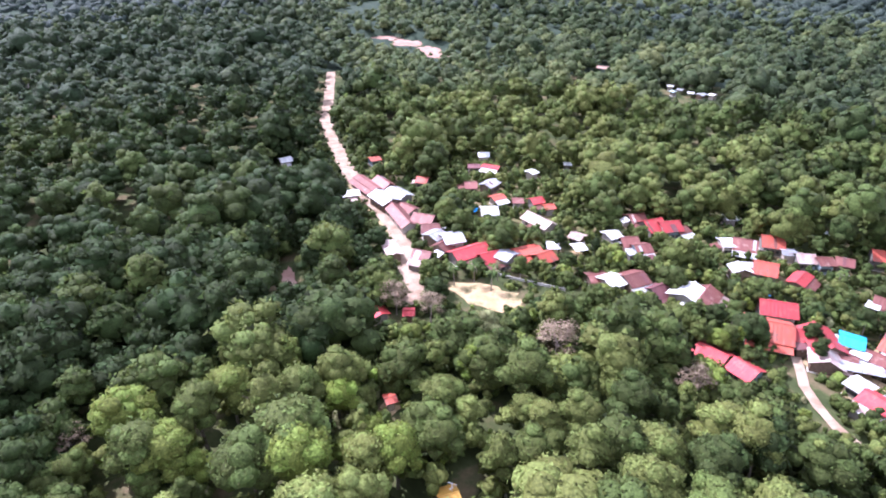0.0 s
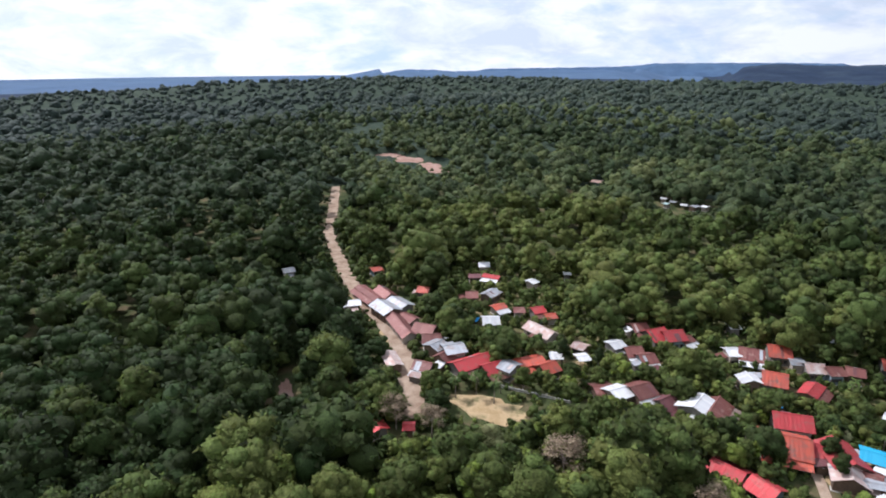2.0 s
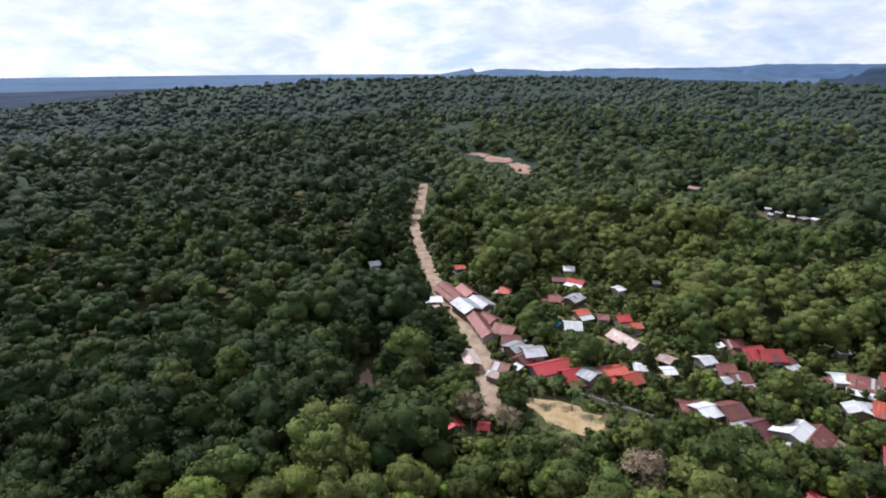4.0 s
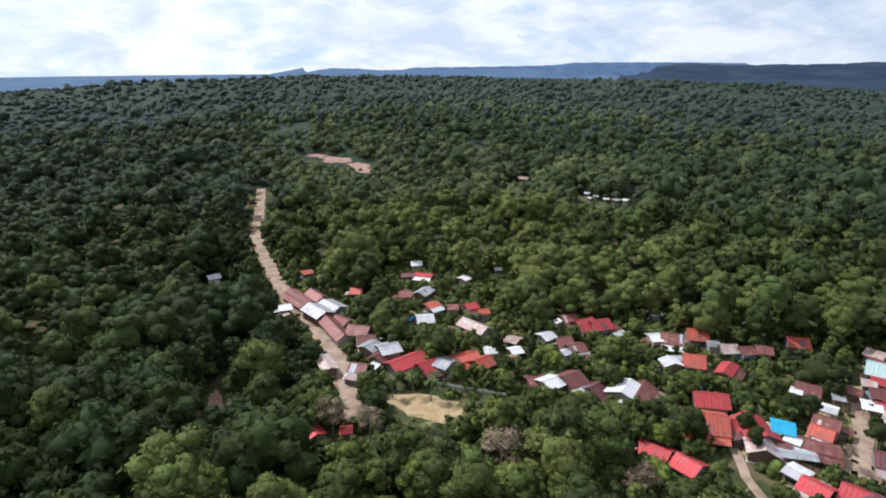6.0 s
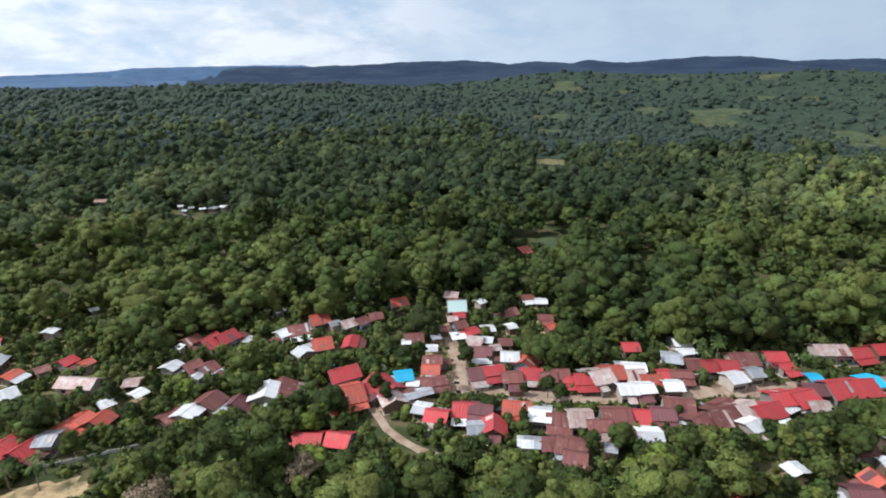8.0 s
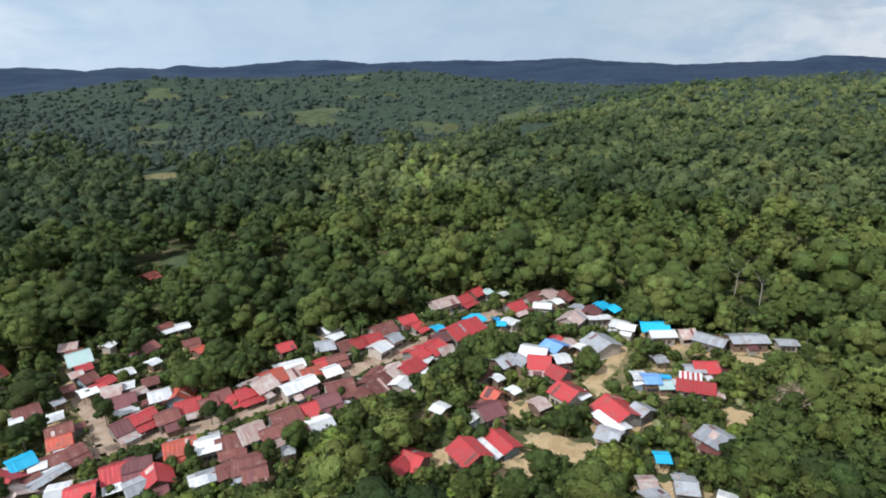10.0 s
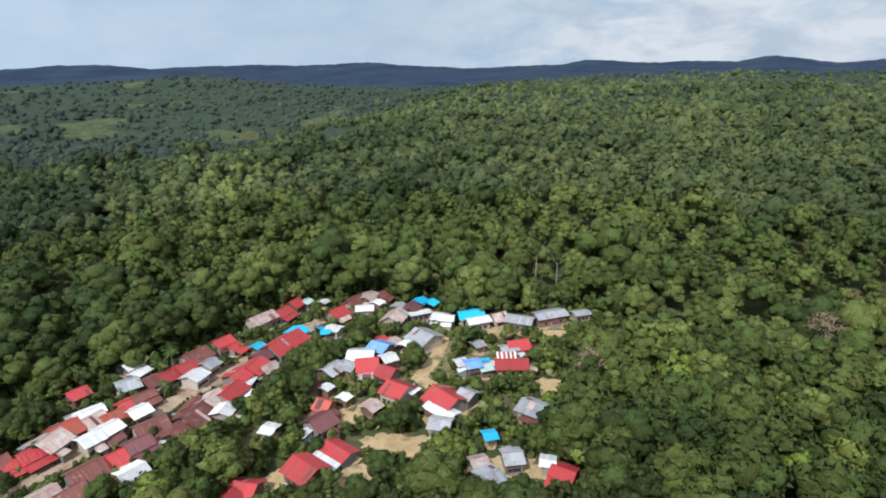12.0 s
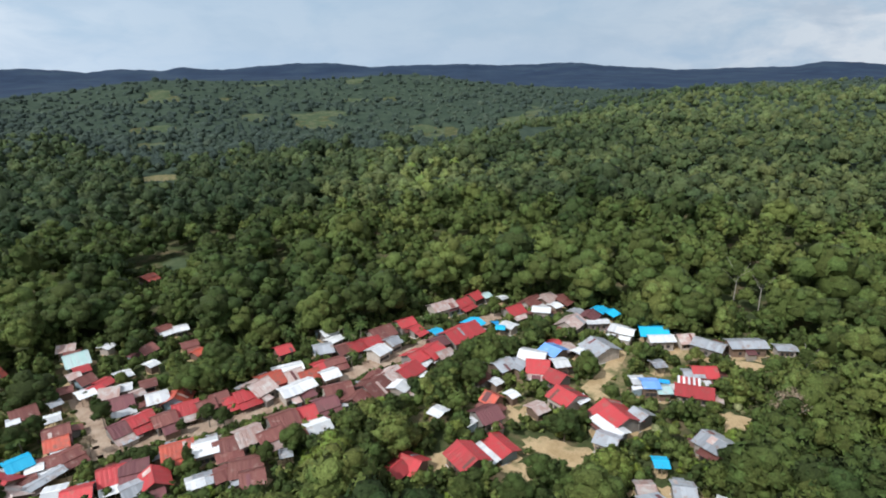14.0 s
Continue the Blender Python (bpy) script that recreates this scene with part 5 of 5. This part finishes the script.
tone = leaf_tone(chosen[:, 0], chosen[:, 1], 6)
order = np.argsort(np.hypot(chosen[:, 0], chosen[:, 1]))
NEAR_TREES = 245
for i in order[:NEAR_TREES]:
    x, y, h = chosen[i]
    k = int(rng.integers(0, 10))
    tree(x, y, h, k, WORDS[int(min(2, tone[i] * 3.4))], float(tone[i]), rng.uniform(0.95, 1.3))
near_left = chosen[order[NEAR_TREES:]]



# trees that stand out in and below the village
tree(1.3, 176.4, 12, 1, "fresh green leafy tree near the houses", 0.55, group="village trees")
tree(17.8, 157.8, 11, 0, "dark green leafy tree near the houses", 0.25, group="village trees")
tree(36.0, 159.0, 11, 9, "dark reddish-green columnar tree beside the houses", 0.02, group="village trees")
tree(45.9, 154.9, 10, 9, "dark reddish-green columnar tree beside the houses", 0.02, group="village trees")
tree(67.5, 119.2, 10, 2, "dark green leafy tree near the houses", 0.1, group="village trees")
tree(62.3, 122.2, 8, 5, "fresh green leafy tree near the houses", 0.3, group="village trees")
tree(86.5, 106.6, 9, 4, "dark green leafy tree near the houses", 0.1, group="village trees")
tree(119.7, 108.8, 8, 7, "dark green leafy tree near the houses", 0.15, group="village trees")
tree(120.1, 77.9, 8, 0, "dark green leafy tree near the houses", 0.15, group="village trees")
tree(130.8, 88.8, 12, 1, "fresh green leafy tree near the houses", 0.35, group="village trees")
tree(145.3, 88.5, 12, 6, "dark green leafy tree near the houses", 0.2, group="village trees")
tree(143.9, 80.9, 9, 3, "fresh green leafy tree near the houses", 0.4, group="village trees")
tree(196.7, 8.8, 9, 2, "fresh green leafy tree near the houses", 0.5, group="village trees")
tree(146.5, 11.6, 10, 6, "fresh green leafy tree near the houses", 0.3, group="village trees")
tree(155.0, 16.4, 9, 0, "dark green leafy tree near the houses", 0.2, group="village trees")
tree(173.3, -5.4, 9, 3, "dark green leafy tree near the houses", 0.15, group="village trees")
tree(156.6, -20.0, 9, 1, "fresh green leafy tree near the houses", 0.45, group="village trees")
tree(150.4, -31.1, 4, 5, "dark green leafy tree near the houses", 0.2, group="village trees")
tree(172.5, -5.6, 9, 2, "dark green leafy tree near the houses", 0.2, group="village trees")
tree(155.4, -20.6, 8, 1, "fresh green leafy tree near the houses", 0.45, group="village trees")
tree(125.0, -12.0, 9, 6, "dark green leafy tree near the houses", 0.15, group="village trees")
tree(115.1, -47.1, 10, 0, "dark green leafy tree near the houses", 0.1, group="village trees")
tree(164.7, -58.0, 7, 4, "fresh green leafy tree near the houses", 0.3, group="village trees")
tree(107.0, -5.5, 10, 3, "dark green leafy tree near the houses", 0.25, group="village trees")
tree(102.9, -12.4, 9, 1, "fresh green leafy tree near the houses", 0.35, group="village trees")
tree(111.8, -43.9, 8, 5, "dark green leafy tree near the houses", 0.2, group="village trees")
tree(3.0, 188.9, 10, 3, "fresh green leafy tree near the houses", 0.55, group="village trees")
tree(19.2, 162.3, 11, 1, "fresh green leafy tree near the houses", 0.35, group="village trees")
tree(22.2, 144.4, 9, 2, "fresh green leafy tree near the houses", 0.5, group="village trees")
tree(33.8, 136.0, 9, 0, "fresh green leafy tree near the houses", 0.45, group="village trees")
tree(88.3, 112.6, 9, 4, "dark green leafy tree near the houses", 0.1, group="village trees")
tree(73.1, 112.6, 11, 6, "dark green leafy tree near the houses", 0.1, group="village trees")
for x, y, h in DRY:
    tree(x, y, h, -1, "leafless pinkish-grey tree with fine dry twigs", 0.5, 1.35)
tree(9.7, 111.6, 12, 1, "bright yellow-green leafy tree", 0.95, group="village trees")
tree(-7.3, 109.1, 11, 5, "bright yellow-green leafy tree", 0.8, group="village trees")
tree(-59.1, 83.2, 12, 3, "bright yellow-green leafy tree", 0.9, group="village trees")
tree(64.8, 109.7, 9, 8, "bright yellow-green leafy tree", 0.85, group="village trees")
tree(105.2, 100.1, 7, -1, "leafless pinkish-grey tree with fine dry twigs", 0.5, group="village trees")
tree(116.2, 104.4, 9, 0, "dark green leafy tree near the houses", 0.12, group="village trees")
tree(118.2, 72.6, 9, 4, "dark green leafy tree near the houses", 0.15, group="village trees")
tree(103.5, 84.6, 6, 6, "dark green leafy tree near the houses", 0.15, group="village trees")
tree(103.9, 74.2, 8, 9, "dark green leafy tree near the houses", 0.2, group="village trees")
tree(112.1, 51.7, 9, 1, "fresh green leafy tree near the houses", 0.4, group="village trees")
tree(96.2, 93.4, 5, 3, "fresh green leafy tree near the houses", 0.5, group="village trees")
tree(149.4, 118.5, 10, 2, "dark green leafy tree near the houses", 0.1, group="village trees")
tree(108.8, 117.2, 9, 5, "dark green leafy tree near the houses", 0.1, group="village trees")
tree(104.1, 118.3, 9, 0, "dark green leafy tree near the houses", 0.1, group="village trees")
tree(122.3, 124.1, 8, 7, "dark green leafy tree near the houses", 0.1, group="village trees")
tree(133.1, 85.1, 11, 3, "fresh green leafy tree near the houses", 0.4, group="village trees")
tree(140.4, 80.6, 10, 6, "dark green leafy tree near the houses", 0.15, group="village trees")
tree(154.2, 64.6, 8, 0, "fresh green leafy tree near the houses", 0.3, group="village trees")
tree(140.4, 55.8, 5, 2, "dark green leafy tree near the houses", 0.2, group="village trees")
tree(133.3, 47.4, 6, 4, "fresh green leafy tree near the houses", 0.3, group="village trees")
tree(108.8, 39.6, 10, 1, "fresh green leafy tree near the houses", 0.35, group="village trees")
tree(106.4, 56.3, 8, 5, "dark green leafy tree near the houses", 0.25, group="village trees")
tree(116.4, 83.4, 5, 2, "dark green leafy tree near the houses", 0.2, group="village trees")
tree(135.2, 112.8, 6, 8, "fresh green leafy tree near the houses", 0.6, group="village trees")
tree(127.0, 118.3, 4, 2, "fresh green leafy tree near the houses", 0.3, group="village trees")
tree(133.1, 73.1, 6, 0, "dark green leafy tree near the houses", 0.2, group="village trees")



def tall_trunk(x, y, h, words):
    """A tall slender pale trunk with a few broken limbs and a thin tuft of leaves on top."""
    top = tagged(empty("tall_tree", pose(x, y, float(ground_height(x, y)), 0, 0, x * 7 % 360)), words, "tree")
    part("trunk", trunk_mesh(random.Random(int(x)), h * 1.25, 0.22, PALE_BARK, 5), top)
    c = part("crown", TREE_KINDS[4][1], top, pose(0, 0, h * 0.80) @ Matrix.Diagonal((0.7, 0.7, 0.5, 1)))
    c.color = (0.3, 0.3, 0.3, 1)


for x, y, h in TALL:
    tall_trunk(x, y, h, "tall slender pale-barked tree standing at the forest edge")


def forest(name, P, tufts, size, label, variants, mat=LEAF, level=1, seed=1, light=0.0, heads=(8, 14), broad=1.0):
    """Many trees of one wood, joined. P: rows of x, y, height."""
    rnd = np.random.default_rng(seed)
    models = []
    for k in range(variants):
        spread, tall = rnd.uniform(2.9, 6.0), rnd.uniform(7.0, 11.5)
        lob = lobes_for(rnd, spread, tall, int(rnd.integers(*heads)))
        models.append((*crown_model(rnd, lob, tufts, size, 0.9, level), tall))
    V, Fa, T, N = [], [], [], []
    base = 0
    kinds = rnd.integers(0, variants, len(P))
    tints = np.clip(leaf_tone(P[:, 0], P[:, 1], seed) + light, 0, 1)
    Z = ground_height(P[:, 0], P[:, 1])
    for k in range(variants):
        idx = np.nonzero(kinds == k)[0]
        if not len(idx):
            continue
        vv, t2, nn, tall = models[k]
        s = P[idx, 2] / 13.5
        a = rnd.uniform(0, math.tau, len(idx))
        wide = rnd.uniform(0.85, 1.25, len(idx)) * broad
        c, sn = np.cos(a), np.sin(a)
        X = (vv[None, :, 0] * c[:, None] - vv[None, :, 1] * sn[:, None]) * (s * wide)[:, None] + P[idx, 0][:, None]
        Y = (vv[None, :, 0] * sn[:, None] + vv[None, :, 1] * c[:, None]) * (s * wide)[:, None] + P[idx, 1][:, None]
        ZZ = vv[None, :, 2] * (s * wide)[:, None] + (Z[idx] + P[idx, 2] - tall * s * wide)[:, None]
        V.append(np.stack([X, Y, ZZ], -1).reshape(-1, 3))
        NX = nn[None, :, 0] * c[:, None] - nn[None, :, 1] * sn[:, None]
        NY = nn[None, :, 0] * sn[:, None] + nn[None, :, 1] * c[:, None]
        N.append(np.stack([NX, NY, np.broadcast_to(nn[None, :, 2], NX.shape)], -1).reshape(-1, 3))
        Fa.append((t2[None] + (base + np.arange(len(idx)) * len(vv))[:, None, None]).reshape(-1, 3))
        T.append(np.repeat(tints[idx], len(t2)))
        base += len(idx) * len(vv)
    me = big_mesh(name, np.concatenate(V), np.concatenate(Fa), mat, np.concatenate(T), np.concatenate(N))
    return tagged(new(name, me), label, "forest", kind="stuff")


mid = scatter(175, 340, lambda r: 9.0 + (r - 175) / 110, B0, B1, 8)
mid = mid[clear_of(mid, 0.8)]
rows = []
for (x, y), h in zip(mid, grown(mid, 14)):
    h = fitting(x, y, h)
    if h > 1.8:
        rows.append((x, y, h))
mid = np.array(rows)


def beside_houses(P, most):
    """True for spots less than so far from a house or street."""
    H = np.array(KEEP + [(p[0], p[1], 9.0) for p in ROAD_POINTS])
    return np.min(np.hypot(P[:, None, 0] - H[None, :, 0], P[:, None, 1] - H[None, :, 1]) - H[None, :, 2], 1) < most


# leafy trees of the gardens, as high as the view over the roofs allows
G = scatter(84, 260, lambda r: 6.0, -20, 122, 19)
G = G[clear_of(G, 0.6)]
G = G[beside_houses(G, 14)]
rows = []
for (x, y), h in zip(G, stature(len(G), 18, 5.0, 10.0)):
    h = fitting(x, y, h)
    if h > 2.6:
        rows.append((x, y, h))
forest("garden_trees", np.array(rows), 90, 0.55, "dark green leafy garden trees between the houses", 7, seed=27, heads=(6, 9))
low = scatter(44, 175, lambda r: 5.6, B0, B1, 29)
low = low[clear_of(low, 0.8)]
low = np.array([(x, y, h) for (x, y), h in ((q, fitting(*q, k)) for q, k in zip(low, stature(len(low), 28, 4.0, 8.5))) if h > 1.8])
forest("undergrowth", low, 36, 0.8, "young trees and bushes under the forest's edge", 7, seed=28, heads=(4, 7), broad=1.1)
forest("near_woods", near_left, 460, 0.46, "dense green broadleaf trees and bushes round the village", 9, seed=21, heads=(11, 17), broad=1.15)
inner = np.hypot(mid[:, 0], mid[:, 1]) < 245
forest("middle_woods", mid[inner], 130, 0.55, "dense green broadleaf forest behind the village", 10, mat=LEAF_MID, level=2, seed=22, heads=(9, 14), broad=1.12)
forest("outer_woods", mid[~inner], 130, 0.66, "dense green broadleaf forest on the plateau", 10, mat=LEAF_MID, seed=33, heads=(9, 14), broad=1.12)

# low garden shrubs between the houses
G = scatter(84, 330, lambda r: 3.0, -20, 118, 15)
G = G[clear_of(G, 0.2)]
G = G[beside_houses(G, 16)]
G = G[np.random.default_rng(16).random(len(G)) < 0.9]
G = np.concatenate([G, np.random.default_rng(17).uniform(1.2, 4.6, (len(G), 1))], 1)
G[:, 2] = [max(1.5, fitting(x, y, h)) for x, y, h in G]
forest("garden_shrubs", G, 16, 0.8, "low green garden shrubs and weeds between the houses", 7, seed=26, light=0.04, heads=(2, 4), broad=1.9)


def with_heights(P, h):
    return np.concatenate([P, h[:, None]], 1)


P = scatter(340, 800, lambda r: 10.8 + (r - 340) / 120, B0, B1, 9)
P = P[clear_of(P, 1.5)]
P = with_heights(P, grown(P, 31))
P[:, 2] = [fitting(x, y, h) for x, y, h in P]
P = P[P[:, 2] > 2.5]
far = misty(P, 41)
forest("upper_woods", P[~far], 32, 1.0, "dense green forest canopy on rising ground", 12, mat=LEAF_HIGH, seed=23, heads=(4, 7), broad=1.18)
Q = scatter(800, 1900, lambda r: 13.5 + (r - 800) / 58, B0, B1, 10)
# leaf mass of the closed canopy: a sheet added to fill dark gaps between the far crowns, which stand out of it
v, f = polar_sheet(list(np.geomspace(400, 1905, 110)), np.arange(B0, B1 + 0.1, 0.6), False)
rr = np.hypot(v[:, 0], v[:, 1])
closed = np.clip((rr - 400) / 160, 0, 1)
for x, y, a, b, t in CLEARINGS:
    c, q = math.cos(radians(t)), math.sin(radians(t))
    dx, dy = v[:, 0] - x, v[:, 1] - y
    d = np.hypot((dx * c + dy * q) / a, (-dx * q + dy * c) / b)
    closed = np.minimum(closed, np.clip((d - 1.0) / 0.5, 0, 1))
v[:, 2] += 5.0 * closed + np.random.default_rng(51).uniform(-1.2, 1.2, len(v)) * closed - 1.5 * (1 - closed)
tagged(new("canopy_mass", big_mesh("canopy_mass", v, f, CANOPY)), "closed leafy canopy sheet of the far forest, haze in its colour", "forest", kind="stuff")
Q = Q[clear_of(Q, 3.0)]
Q = with_heights(Q, grown(Q, 32, 10, 19))
hazy = misty(Q, 42)
forest("high_woods", Q[~hazy], 0, 3.0, "far green forest canopy up to the plateau's edge", 9, mat=LEAF_HIGH, seed=24, heads=(2, 4), broad=1.35)
forest("valley_woods", P[far], 0, 3.0, "forest canopy in the valley, bluish haze in its leaf colour", 9, mat=LEAF_HAZE, seed=25, heads=(3, 5), broad=1.35)
forest("far_woods", Q[hazy], 0, 3.0, "far forest canopy across the valley, bluish haze in its leaf colour", 9, mat=LEAF_HAZE, seed=35, heads=(2, 4), broad=1.7)
